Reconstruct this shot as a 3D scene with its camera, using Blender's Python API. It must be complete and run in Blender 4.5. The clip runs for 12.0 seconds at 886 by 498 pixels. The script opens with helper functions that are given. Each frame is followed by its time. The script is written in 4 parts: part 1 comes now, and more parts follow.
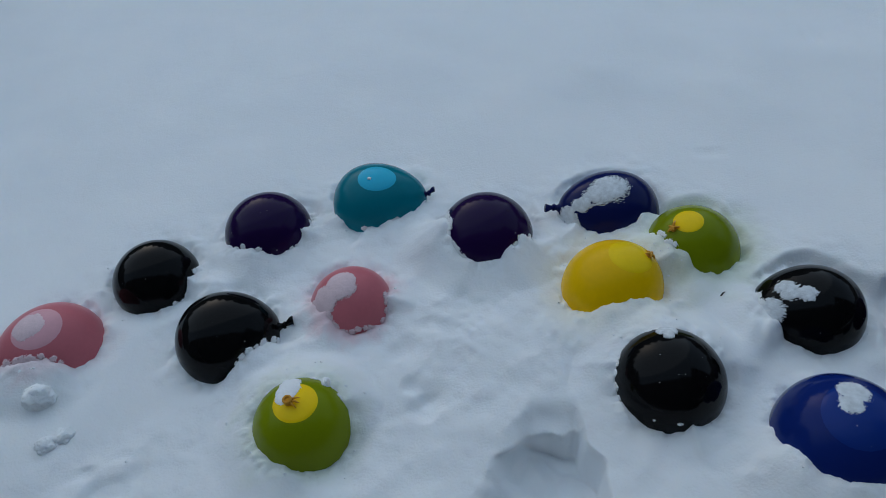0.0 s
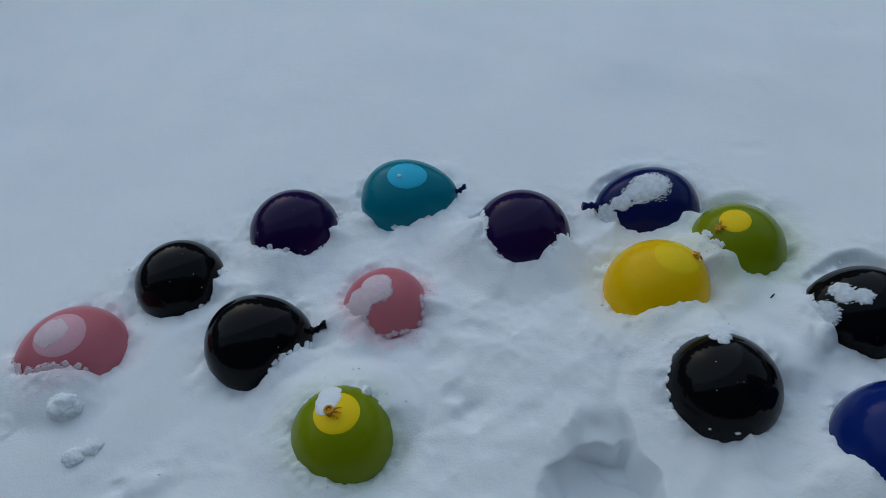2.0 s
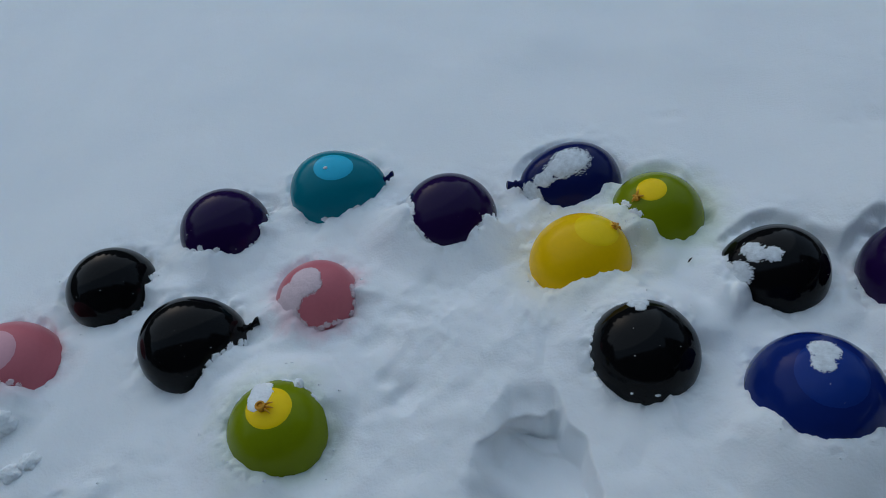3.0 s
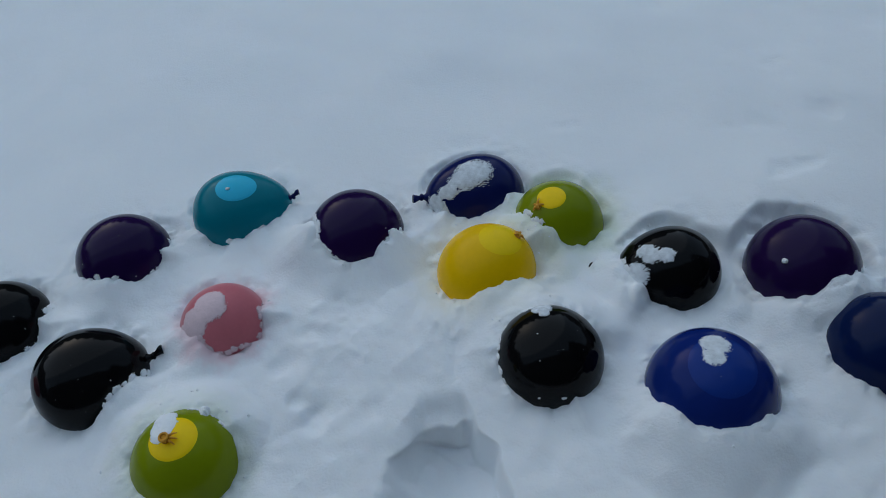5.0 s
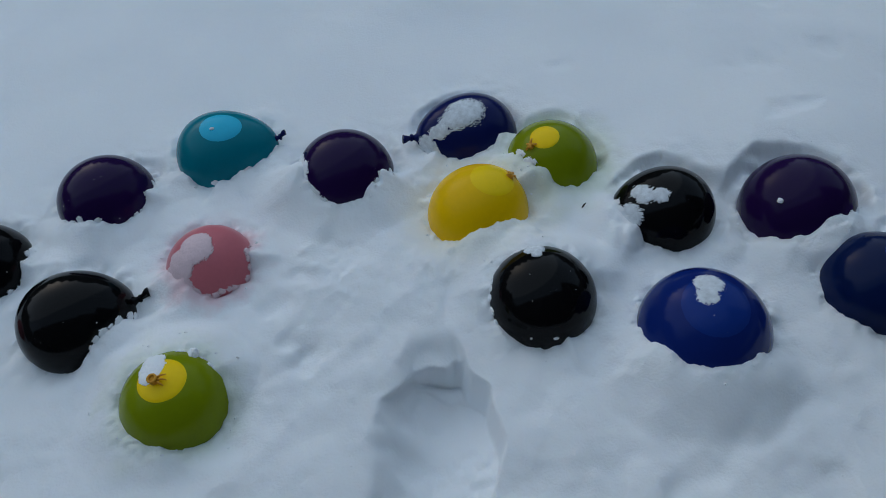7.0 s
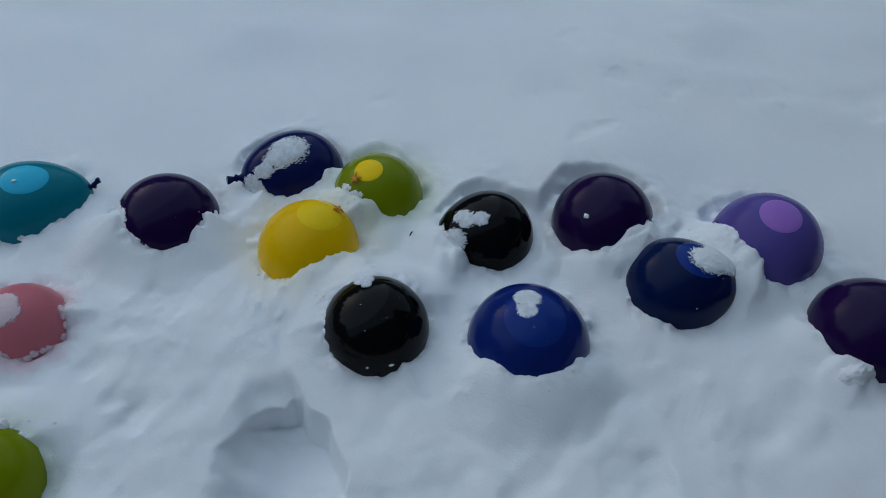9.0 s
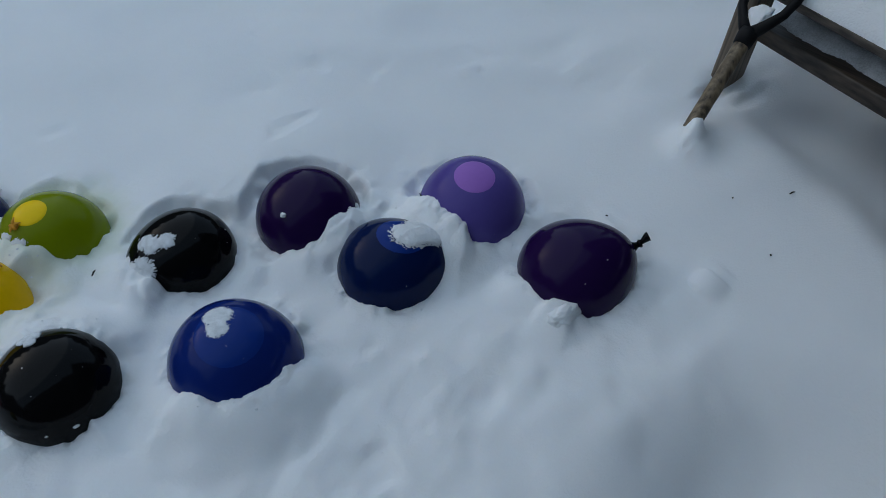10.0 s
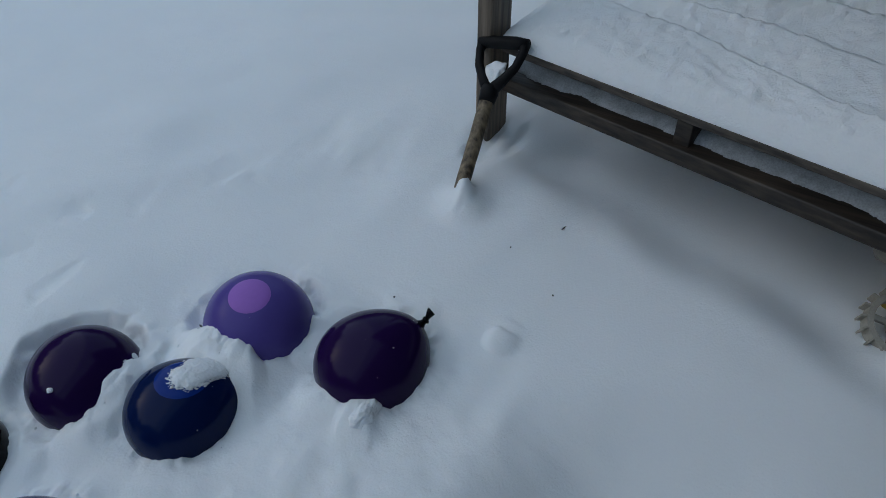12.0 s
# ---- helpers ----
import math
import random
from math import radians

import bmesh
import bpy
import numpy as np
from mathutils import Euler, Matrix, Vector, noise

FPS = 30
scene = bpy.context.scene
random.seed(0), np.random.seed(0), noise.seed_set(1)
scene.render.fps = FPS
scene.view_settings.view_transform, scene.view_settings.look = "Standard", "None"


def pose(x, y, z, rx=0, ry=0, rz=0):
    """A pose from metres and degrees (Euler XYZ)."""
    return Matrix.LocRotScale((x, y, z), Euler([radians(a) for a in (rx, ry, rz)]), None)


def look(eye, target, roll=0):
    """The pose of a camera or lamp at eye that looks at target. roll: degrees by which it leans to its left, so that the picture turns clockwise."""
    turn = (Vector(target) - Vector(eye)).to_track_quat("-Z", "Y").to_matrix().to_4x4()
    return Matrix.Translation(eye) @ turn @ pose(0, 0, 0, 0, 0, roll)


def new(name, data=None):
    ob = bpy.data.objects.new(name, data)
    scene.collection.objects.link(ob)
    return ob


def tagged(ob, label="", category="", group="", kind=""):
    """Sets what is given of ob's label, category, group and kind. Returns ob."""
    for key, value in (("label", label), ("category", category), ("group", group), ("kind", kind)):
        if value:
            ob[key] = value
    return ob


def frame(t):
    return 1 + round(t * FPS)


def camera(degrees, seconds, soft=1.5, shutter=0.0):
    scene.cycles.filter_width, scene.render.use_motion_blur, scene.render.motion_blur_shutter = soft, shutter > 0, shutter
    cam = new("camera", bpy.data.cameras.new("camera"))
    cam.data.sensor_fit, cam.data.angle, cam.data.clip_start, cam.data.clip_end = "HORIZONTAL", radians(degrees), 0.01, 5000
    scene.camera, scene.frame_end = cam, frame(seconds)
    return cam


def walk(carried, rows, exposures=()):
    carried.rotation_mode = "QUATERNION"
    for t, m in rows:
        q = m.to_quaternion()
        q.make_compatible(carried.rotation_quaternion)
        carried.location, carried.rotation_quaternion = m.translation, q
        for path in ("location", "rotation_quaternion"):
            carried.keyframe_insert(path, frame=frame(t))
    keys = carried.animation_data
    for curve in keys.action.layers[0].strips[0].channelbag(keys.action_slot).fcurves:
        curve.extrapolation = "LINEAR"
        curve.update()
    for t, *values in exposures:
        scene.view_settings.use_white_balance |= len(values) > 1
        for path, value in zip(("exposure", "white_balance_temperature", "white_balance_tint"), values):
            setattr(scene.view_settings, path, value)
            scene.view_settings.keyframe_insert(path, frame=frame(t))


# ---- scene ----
cam = camera(64.0, 12.0, soft=0.5)
METRES, EYE, TILT, LEAN, TURN = 0.95, 1.0, -43.0, 4.0, 0.0
ROWS = [
    (0.0, 0.0, 0.0, 0.0, 0.0, 0.0, 0.0),
    (0.2, -0.0458, 0.0016, -0.0029, 3.33, 1.27, -2.58),
    (0.5, -0.0946, 0.0175, -0.008, 4.54, 1.13, -4.08),
    (1.0, -0.1127, 0.0365, 0.0104, 3.93, 0.61, -3.84),
    (1.5, -0.1094, 0.0454, 0.0248, 1.75, -0.08, -2.06),
    (2.0, -0.0906, 0.0485, 0.0274, -0.73, -1.07, 0.21),
    (2.5, -0.0399, 0.0392, 0.0307, -2.4, -2.03, 2.71),
    (3.0, -0.0022, 0.0284, 0.0305, -3.09, -2.55, 4.39),
    (4.8, 0.0302, 0.0180, 0.0252, -9.04, -1.68, 7.13),
    (5.0, 0.0359, 0.0188, 0.0304, -9.13, -2.13, 6.93),
    (5.5, 0.0283, 0.0284, 0.0321, -8.44, -2.58, 5.7),
    (6.0, 0.0087, 0.0396, 0.0247, -6.86, -3.76, 4.3),
    (6.5, 0.0082, 0.0563, 0.0109, -7.12, -5.28, 4.77),
    (7.0, 0.0334, 0.041, 0.0105, -10.02, -6.18, 6.95),
    (7.2, 0.0395, 0.0325, 0.0047, -11.29, -5.93, 7.78),
    (8.8, 0.0721, 0.0006, 0.0052, -18.30, -4.92, 9.07),
    (9.0, 0.0779, 0.0039, 0.002, -21.87, -5.33, 10.53),
    (9.5, 0.1796, -0.0127, -0.0282, -29.8, -6.92, 14.91),
    (10.0, 0.3212, -0.0477, -0.0833, -36.57, -9.03, 21.1),
    (10.2, 0.3502, -0.0574, -0.0810, -39.74, -10.20, 23.60),
    (10.5, 0.3928, -0.0769, -0.0857, -40.96, -10.36, 27.35),
    (10.8, 0.4569, -0.1255, -0.0467, -43.56, -9.97, 30.49),
    (11.0, 0.4744, -0.1379, -0.0394, -43.84, -9.55, 31.6),
    (11.5, 0.4876, -0.1658, -0.0746, -46.54, -10.73, 33.03),
    (12.0, 0.4925, -0.1807, -0.0892, -49.61, -11.3, 33.71),
]
walk(cam, [(t, pose(0, 0, EYE, TILT, LEAN, TURN) @ pose(METRES * x, METRES * y, METRES * z, 90 + pitch, roll, yaw)) for t, x, y, z, yaw, pitch, roll in ROWS],
     exposures=[(0.0, 0.02), (9.0, 0.02), (12.0, 0.0)])

# ---------------------------------------------------------------- light
world = bpy.data.worlds.new("overcast_sky")
scene.world = world
world.use_nodes = True
wn, wl = world.node_tree.nodes, world.node_tree.links
wn.clear()
sky = wn.new("ShaderNodeTexSky")
sky.sky_type, sky.sun_disc = "NISHITA", False
sky.sun_elevation, sky.sun_rotation = radians(28), radians(-25)
sky.air_density, sky.dust_density = 1.0, 3.0
veil = wn.new("ShaderNodeMixRGB")
veil.inputs[0].default_value = 0.72
veil.inputs[2].default_value = (3.30, 4.75, 6.45, 1)
back = wn.new("ShaderNodeBackground")
back.inputs[1].default_value = 0.099
out = wn.new("ShaderNodeOutputWorld")
wl.new(sky.outputs[0], veil.inputs[1])
wl.new(veil.outputs[0], back.inputs[0])
wl.new(back.outputs[0], out.inputs[0])

sun = new("sun", bpy.data.lights.new("sun", "SUN"))
sun.data.energy, sun.data.angle, sun.data.color = 0.68, radians(110), (0.86, 0.95, 1.0)
sun.matrix_world = look((-2.0, 4.0, 3.4), (0, 0, 0))


# ---------------------------------------------------------------- materials
def material(name, colour, rough=0.5, spread=0.12, scale=20.0, bump=0.0, bump_scale=200.0, specular=0.5, coat=0.0, metal=0.0):
    """A surface with its colour varied at two scales and a fine relief."""
    m = bpy.data.materials.new(name)
    m.use_nodes = True
    n, l = m.node_tree.nodes, m.node_tree.links
    p = n["Principled BSDF"]
    p.inputs["Roughness"].default_value, p.inputs["Metallic"].default_value = rough, metal
    p.inputs["Specular IOR Level"].default_value, p.inputs["Coat Weight"].default_value = specular, coat
    p.inputs["Coat Roughness"].default_value = 0.08
    co = n.new("ShaderNodeTexCoord")
    big, fine = n.new("ShaderNodeTexNoise"), n.new("ShaderNodeTexNoise")
    big.inputs["Scale"].default_value, fine.inputs["Scale"].default_value = scale, scale * 9
    fine.inputs["Detail"].default_value = 4
    add = n.new("ShaderNodeMath")
    add.operation = "ADD"
    ramp = n.new("ShaderNodeMapRange")
    ramp.inputs[1].default_value, ramp.inputs[2].default_value = 0.6, 1.4
    ramp.inputs[3].default_value, ramp.inputs[4].default_value = 1 - spread, 1 + spread
    mul = n.new("ShaderNodeVectorMath")
    mul.operation = "SCALE"
    mul.inputs[0].default_value = colour[:3]
    for t in (big, fine):
        l.new(co.outputs["Object"], t.inputs["Vector"])
    l.new(big.outputs["Fac"], add.inputs[0])
    l.new(fine.outputs["Fac"], add.inputs[1])
    l.new(add.outputs[0], ramp.inputs[0])
    l.new(ramp.outputs[0], mul.inputs["Scale"])
    l.new(mul.outputs[0], p.inputs["Base Color"])
    if bump:
        tex, b = n.new("ShaderNodeTexNoise"), n.new("ShaderNodeBump")
        tex.inputs["Scale"].default_value, tex.inputs["Detail"].default_value = bump_scale, 5
        b.inputs["Strength"].default_value, b.inputs["Distance"].default_value = bump, 0.002
        l.new(co.outputs["Object"], tex.inputs["Vector"])
        l.new(tex.outputs["Fac"], b.inputs["Height"])
        l.new(b.outputs[0], p.inputs["Normal"])
    return m


def latex(name, colour, rough=0.09, gloss=0.12):
    return material(name, colour, rough=0.85 * rough, spread=0.04, scale=14, bump=0.02, bump_scale=60, specular=gloss)


def snow_material(name, stains=(), bump=0.32):
    """White snow, with dye leaked into it round the given places: (x, y, reach, colour, strength)."""
    m = bpy.data.materials.new(name)
    m.use_nodes = True
    n, l = m.node_tree.nodes, m.node_tree.links
    p = n["Principled BSDF"]
    p.inputs["Roughness"].default_value = 0.75
    p.inputs["Specular IOR Level"].default_value = 0.25
    p.inputs["Subsurface Weight"].default_value, p.inputs["Subsurface Scale"].default_value = 0.22, 0.006
    p.inputs["Subsurface Radius"].default_value = (0.8, 0.95, 1.1)
    geo = n.new("ShaderNodeNewGeometry")
    big = n.new("ShaderNodeTexNoise")
    big.inputs["Scale"].default_value, big.inputs["Detail"].default_value = 5, 6
    tone = n.new("ShaderNodeMixRGB")
    tone.inputs[1].default_value, tone.inputs[2].default_value = (0.84, 0.87, 0.90, 1), (0.93, 0.94, 0.95, 1)
    l.new(geo.outputs["Position"], big.inputs["Vector"])
    l.new(big.outputs["Fac"], tone.inputs[0])
    colour = tone.outputs[0]
    if stains:
        drift = n.new("ShaderNodeTexNoise")
        drift.inputs["Scale"].default_value, drift.inputs["Detail"].default_value = 22, 3
        l.new(geo.outputs["Position"], drift.inputs["Vector"])
        for x, y, z, reach, dye, strength in stains:
            far = n.new("ShaderNodeVectorMath")
            far.operation = "DISTANCE"
            far.inputs[1].default_value = (x, y, z)
            l.new(geo.outputs["Position"], far.inputs[0])
            wob = n.new("ShaderNodeMath")
            wob.operation = "MULTIPLY_ADD"
            wob.inputs[1].default_value = 0.09
            l.new(drift.outputs["Fac"], wob.inputs[0])
            l.new(far.outputs["Value"], wob.inputs[2])
            fade = n.new("ShaderNodeMapRange")
            fade.interpolation_type = "SMOOTHSTEP"
            fade.inputs[1].default_value, fade.inputs[2].default_value = reach * 0.45 + 0.045, reach * 1.08 + 0.045
            fade.inputs[3].default_value, fade.inputs[4].default_value = strength, 0
            l.new(wob.outputs[0], fade.inputs[0])
            mix = n.new("ShaderNodeMixRGB")
            mix.inputs[2].default_value = (*dye, 1)
            l.new(fade.outputs[0], mix.inputs[0])
            l.new(colour, mix.inputs[1])
            colour = mix.outputs[0]
    l.new(colour, p.inputs["Base Color"])
    grain, crumb, both, b = n.new("ShaderNodeTexNoise"), n.new("ShaderNodeTexNoise"), n.new("ShaderNodeMath"), n.new("ShaderNodeBump")
    grain.inputs["Scale"].default_value, grain.inputs["Detail"].default_value = 230, 6
    crumb.inputs["Scale"].default_value, crumb.inputs["Detail"].default_value = 45, 5
    both.operation = "ADD"
    for t in (grain, crumb):
        l.new(geo.outputs["Position"], t.inputs["Vector"])
    l.new(grain.outputs["Fac"], both.inputs[0])
    l.new(crumb.outputs["Fac"], both.inputs[1])
    b.inputs["Strength"].default_value, b.inputs["Distance"].default_value = bump, 0.003
    l.new(both.outputs[0], b.inputs["Height"])
    l.new(b.outputs[0], p.inputs["Normal"])
    return m


def wood_material(name, light, dark, along=1, wet=0.55, dirt=0.6):
    """Weathered timber whose grain runs along the given object axis."""
    m = bpy.data.materials.new(name)
    m.use_nodes = True
    n, l = m.node_tree.nodes, m.node_tree.links
    p = n["Principled BSDF"]
    p.inputs["Roughness"].default_value = wet
    co, fit_to, tex, ramp, mud, mix, b = (n.new("ShaderNode" + k) for k in ("TexCoord", "Mapping", "TexNoise", "ValToRGB", "TexNoise", "MixRGB", "Bump"))
    stretch = [60, 60, 60]
    stretch[along] = 3
    fit_to.inputs["Scale"].default_value = stretch
    tex.inputs["Scale"].default_value, tex.inputs["Detail"].default_value = 1.6, 6
    ramp.color_ramp.elements[0].position, ramp.color_ramp.elements[1].position = 0.35, 0.68
    ramp.color_ramp.elements[0].color, ramp.color_ramp.elements[1].color = (*dark, 1), (*light, 1)
    mud.inputs["Scale"].default_value, mud.inputs["Detail"].default_value = 9, 4
    mix.blend_type = "MULTIPLY"
    mix.inputs[0].default_value = dirt
    l.new(co.outputs["Object"], fit_to.inputs["Vector"])
    l.new(fit_to.outputs[0], tex.inputs["Vector"])
    l.new(co.outputs["Object"], mud.inputs["Vector"])
    l.new(tex.outputs["Fac"], ramp.inputs[0])
    l.new(ramp.outputs[0], mix.inputs[1])
    l.new(mud.outputs["Fac"], mix.inputs[2])
    l.new(mix.outputs[0], p.inputs["Base Color"])
    b.inputs["Strength"].default_value, b.inputs["Distance"].default_value = 0.6, 0.002
    l.new(tex.outputs["Fac"], b.inputs["Height"])
    l.new(b.outputs[0], p.inputs["Normal"])
    return m


# ---------------------------------------------------------------- helpers for meshes
def finish(name, bm, mat, smooth=True):
    me = bpy.data.meshes.new(name)
    bmesh.ops.recalc_face_normals(bm, faces=bm.faces)
    bm.to_mesh(me)
    bm.free()
    me.materials.append(mat)
    me.polygons.foreach_set("use_smooth", [smooth] * len(me.polygons))
    return new(name, me)


def part(name, bm, mat, parent, label="", smooth=True):
    """Links a bmesh in world place as one mesh under a thing."""
    ob = finish(name, bm, mat, smooth)
    ob.parent = parent
    ob.matrix_parent_inverse = parent.matrix_world.inverted()
    if label:
        ob["label"] = label
    return ob


def base(name, x, y, z):
    ob = new(name)
    ob.location = (x, y, z)
    ob.matrix_world = Matrix.Translation((x, y, z))
    return ob


def add_box(bm, m, size, bevel=0.004):
    """A bevelled board: size along the axes of the pose m."""
    made = bmesh.ops.create_cube(bm, size=1, matrix=m @ Matrix.Diagonal((*size, 1)))
    edges = list({e for v in made["verts"] for e in v.link_edges})
    if bevel:
        bmesh.ops.bevel(bm, geom=edges, offset=bevel, segments=2, affect="EDGES", profile=0.6)


def add_tube(bm, points, radii, sides=12, caps=True):
    """A tube through points, with a radius at each."""
    pts = [Vector(p) for p in points]
    rings = []
    for i, p in enumerate(pts):
        way = (pts[min(i + 1, len(pts) - 1)] - pts[max(i - 1, 0)]).normalized()
        side = way.cross(Vector((0.31, 0.17, 0.93)))
        side = (side if side.length > 0.05 else way.cross(Vector((1, 0, 0)))).normalized()
        up = side.cross(way)
        rings.append([bm.verts.new(p + radii[i] * (math.cos(2 * math.pi * k / sides) * side + math.sin(2 * math.pi * k / sides) * up)) for k in range(sides)])
    for a, b in zip(rings, rings[1:]):
        for k in range(sides):
            bm.faces.new((a[k], a[(k + 1) % sides], b[(k + 1) % sides], b[k]))
    if caps:
        bm.faces.new(rings[0][::-1])
        bm.faces.new(rings[-1])


LATTICES = {}


def lattice(seed):
    if seed not in LATTICES:
        LATTICES[seed] = np.random.RandomState(seed).rand(256, 256)
    return LATTICES[seed]


def value_noise(x, y, size, seed):
    """Smooth noise from 0 to 1 on a plane, with lumps of the given size."""
    g = lattice(seed)
    u, v = np.asarray(x) / size + 1000, np.asarray(y) / size + 1000
    i, j = np.floor(u).astype(int), np.floor(v).astype(int)
    fu, fv = u - i, v - j
    fu, fv = fu * fu * fu * (fu * (6 * fu - 15) + 10), fv * fv * fv * (fv * (6 * fv - 15) + 10)
    a, b, c, d = g[i % 256, j % 256], g[(i + 1) % 256, j % 256], g[i % 256, (j + 1) % 256], g[(i + 1) % 256, (j + 1) % 256]
    return (a * (1 - fu) + b * fu) * (1 - fv) + (c * (1 - fu) + d * fu) * fv


def step(a, b, x):
    t = np.clip((np.asarray(x, float) - a) / (b - a), 0, 1)
    return t * t * (3 - 2 * t)


# ---------------------------------------------------------------- the balloons' plan
# name: centre x, y, z, radius, where the knot is (or None), length over width, taper towards the knot
BALLOONS = {
    "plum_far_left": (-1.109, 0.777, -0.052, 0.104, (-1.126, 0.900, -0.02), 1.05, 0.06),
    "pink_left": (-0.837, 0.877, -0.038, 0.094, (-0.960, 0.840, -0.05), 1.10, 0.10),
    "black_back": (-0.668, 1.041, -0.024, 0.089, (-0.600, 1.000, -0.10), 1.02, 0.04),
    "plum_back": (-0.448, 1.154, -0.009, 0.095, (-0.420, 1.120, -0.12), 1.02, 0.04),
    "teal": (-0.210, 1.222, 0.011, 0.091, (-0.087, 1.209, 0.045), 1.12, 0.14),
    "plum_middle": (0.020, 1.084, 0.010, 0.097, (0.010, 1.060, -0.11), 1.03, 0.04),
    "navy": (0.277, 1.130, 0.026, 0.090, (0.141, 1.120, 0.063), 1.14, 0.12),
    "lime_back": (0.413, 1.004, 0.030, 0.089, (0.362, 0.981, 0.111), 1.04, 0.05),
    "yellow": (0.250, 0.922, 0.018, 0.093, (0.312, 0.925, 0.103), 1.03, 0.04),
    "black_right": (0.569, 0.830, 0.032, 0.085, (0.470, 0.850, 0.040), 1.08, 0.10),
    "pink_middle": (-0.249, 0.934, -0.006, 0.076, (-0.330, 0.960, -0.03), 1.06, 0.08),
    "black_middle": (-0.481, 0.874, -0.020, 0.093, (-0.378, 0.885, -0.002), 1.05, 0.08),
    "lime_front": (-0.307, 0.670, -0.017, 0.085, (-0.312, 0.663, 0.056), 0.98, 0.02),
    "black_front": (0.304, 0.704, 0.014, 0.091, (0.300, 0.690, -0.10), 1.02, 0.04),
    "blue": (0.534, 0.580, 0.021, 0.101, (0.640, 0.560, -0.04), 1.05, 0.06),
    "plum_right": (0.792, 0.770, 0.042, 0.097, (0.830, 0.790, -0.08), 1.05, 0.05),
    "ink": (0.841, 0.584, 0.036, 0.091, (0.945, 0.525, 0.062), 1.08, 0.10),
    "violet": (1.040, 0.600, 0.053, 0.101, (1.020, 0.640, -0.08), 1.04, 0.05),
    "plum_end": (1.085, 0.370, 0.047, 0.099, (1.180, 0.318, 0.106), 1.06, 0.10),
}
SLOPE = (0.051, 0.031, -0.018)
# how high the pit's wall stands in the snow behind a balloon
RIMS = {"plum_right": 0.032, "black_right": 0.028, "lime_back": 0.018, "navy": 0.018, "black_back": 0.016, "plum_back": 0.010, "violet": 0.011, "pink_left": 0.014, "plum_end": 0.010,
        "teal": 0.006, "plum_far_left": 0.020, "ink": 0.010}
# mounds of snow heaped against or over the balloons: x, y, reach, height
MOUNDS = [
    (0.362, 0.925, 0.050, 0.034), (0.310, 0.840, 0.05, 0.020), (0.478, 0.785, 0.035, 0.030), (0.300, 0.808, 0.040, 0.040), (0.875, 0.690, 0.045, 0.034),
    (0.945, 0.615, 0.035, 0.050), (0.985, 0.545, 0.04, 0.036), (1.525, 0.452, 0.05, 0.042), (1.610, -0.45, 0.080, 0.058), (0.16, 0.80, 0.09, 0.012), (-0.05, 0.85, 0.10, 0.010),
    (-0.105, 1.13, 0.05, 0.012), (0.13, 1.03, 0.05, 0.014), (-0.53, 1.00, 0.04, 0.016), (-0.34, 0.80, 0.06, 0.014),
]
# prints and dimples: x, y, reach, depth
DIMPLES = [
    (1.80, 0.53, 0.08, 0.07),     (0.876, 1.693, 0.035, 0.02), (0.84, 1.655, 0.03, 0.012), (0.511, 1.271, 0.022, 0.010), (0.895, 1.146, 0.045, 0.014), (1.05, 1.135, 0.04, 0.013),
    (0.857, 0.985, 0.024, 0.014), (0.918, 0.990, 0.022, 0.014), (1.02, 1.332, 0.03, 0.012), (-0.108, 0.725, 0.03, 0.022), (-0.221, 0.846, 0.03, 0.01),
    (-0.605, 0.575, 0.05, 0.03), (0.559, 0.317, 0.05, 0.020), (0.497, 0.392, 0.03, 0.016), (1.15, 1.05, 0.04, 0.010), (1.35, 0.95, 0.06, 0.012),
    (1.62, 0.72, 0.07, 0.02), (1.55, 0.85, 0.06, 0.015), (0.557, 0.413, 0.03, 0.012), (0.632, 0.424, 0.035, 0.012), (0.717, 0.437, 0.035, 0.016), (0.413, 0.359, 0.04, 0.014), (0.452, 0.369, 0.03, 0.012), (0.322, 0.405, 0.035, 0.012), (0.80, 0.30, 0.04, 0.014),
    (-0.103, 0.692, 0.030, 0.026), (-0.135, 0.815, 0.030, 0.016), (-0.020, 0.895, 0.040, 0.014), (-0.090, 0.856, 0.028, 0.012), (0.189, 0.415, 0.03, 0.014), (1.26, 0.21, 0.03, -0.012),
]
KNOBS = [(-0.905, 0.722, 0.022, 0.004), (1.243, 0.200, 0.026, 0.008), (0.488, 0.772, 0.020, 0.012), (1.528, 0.450, 0.022, 0.020)]


def frame_of(axis):
    return Vector(axis).normalized().to_track_quat("Z", "Y").to_matrix()


def skin(spec, way, lift=0.0):
    """The point of a balloon's skin in the direction way from its centre."""
    cx, cy, cz, r, knot, longer, taper = spec
    turn = frame_of(Vector(knot) - Vector((cx, cy, cz)))
    d = turn.inverted() @ Vector(way).normalized()
    c, s = d.z, math.hypot(d.x, d.y)
    ring = r * s * (1 - taper * c) + lift * s
    tall = r * longer * (c + (0.5 * taper * c**6 if c > 0 else 0)) + lift * c
    flat = (d.x / s, d.y / s) if s > 1e-6 else (0, 0)
    return Vector((cx, cy, cz)) + turn @ Vector((ring * flat[0], ring * flat[1], tall))


LINES = {}


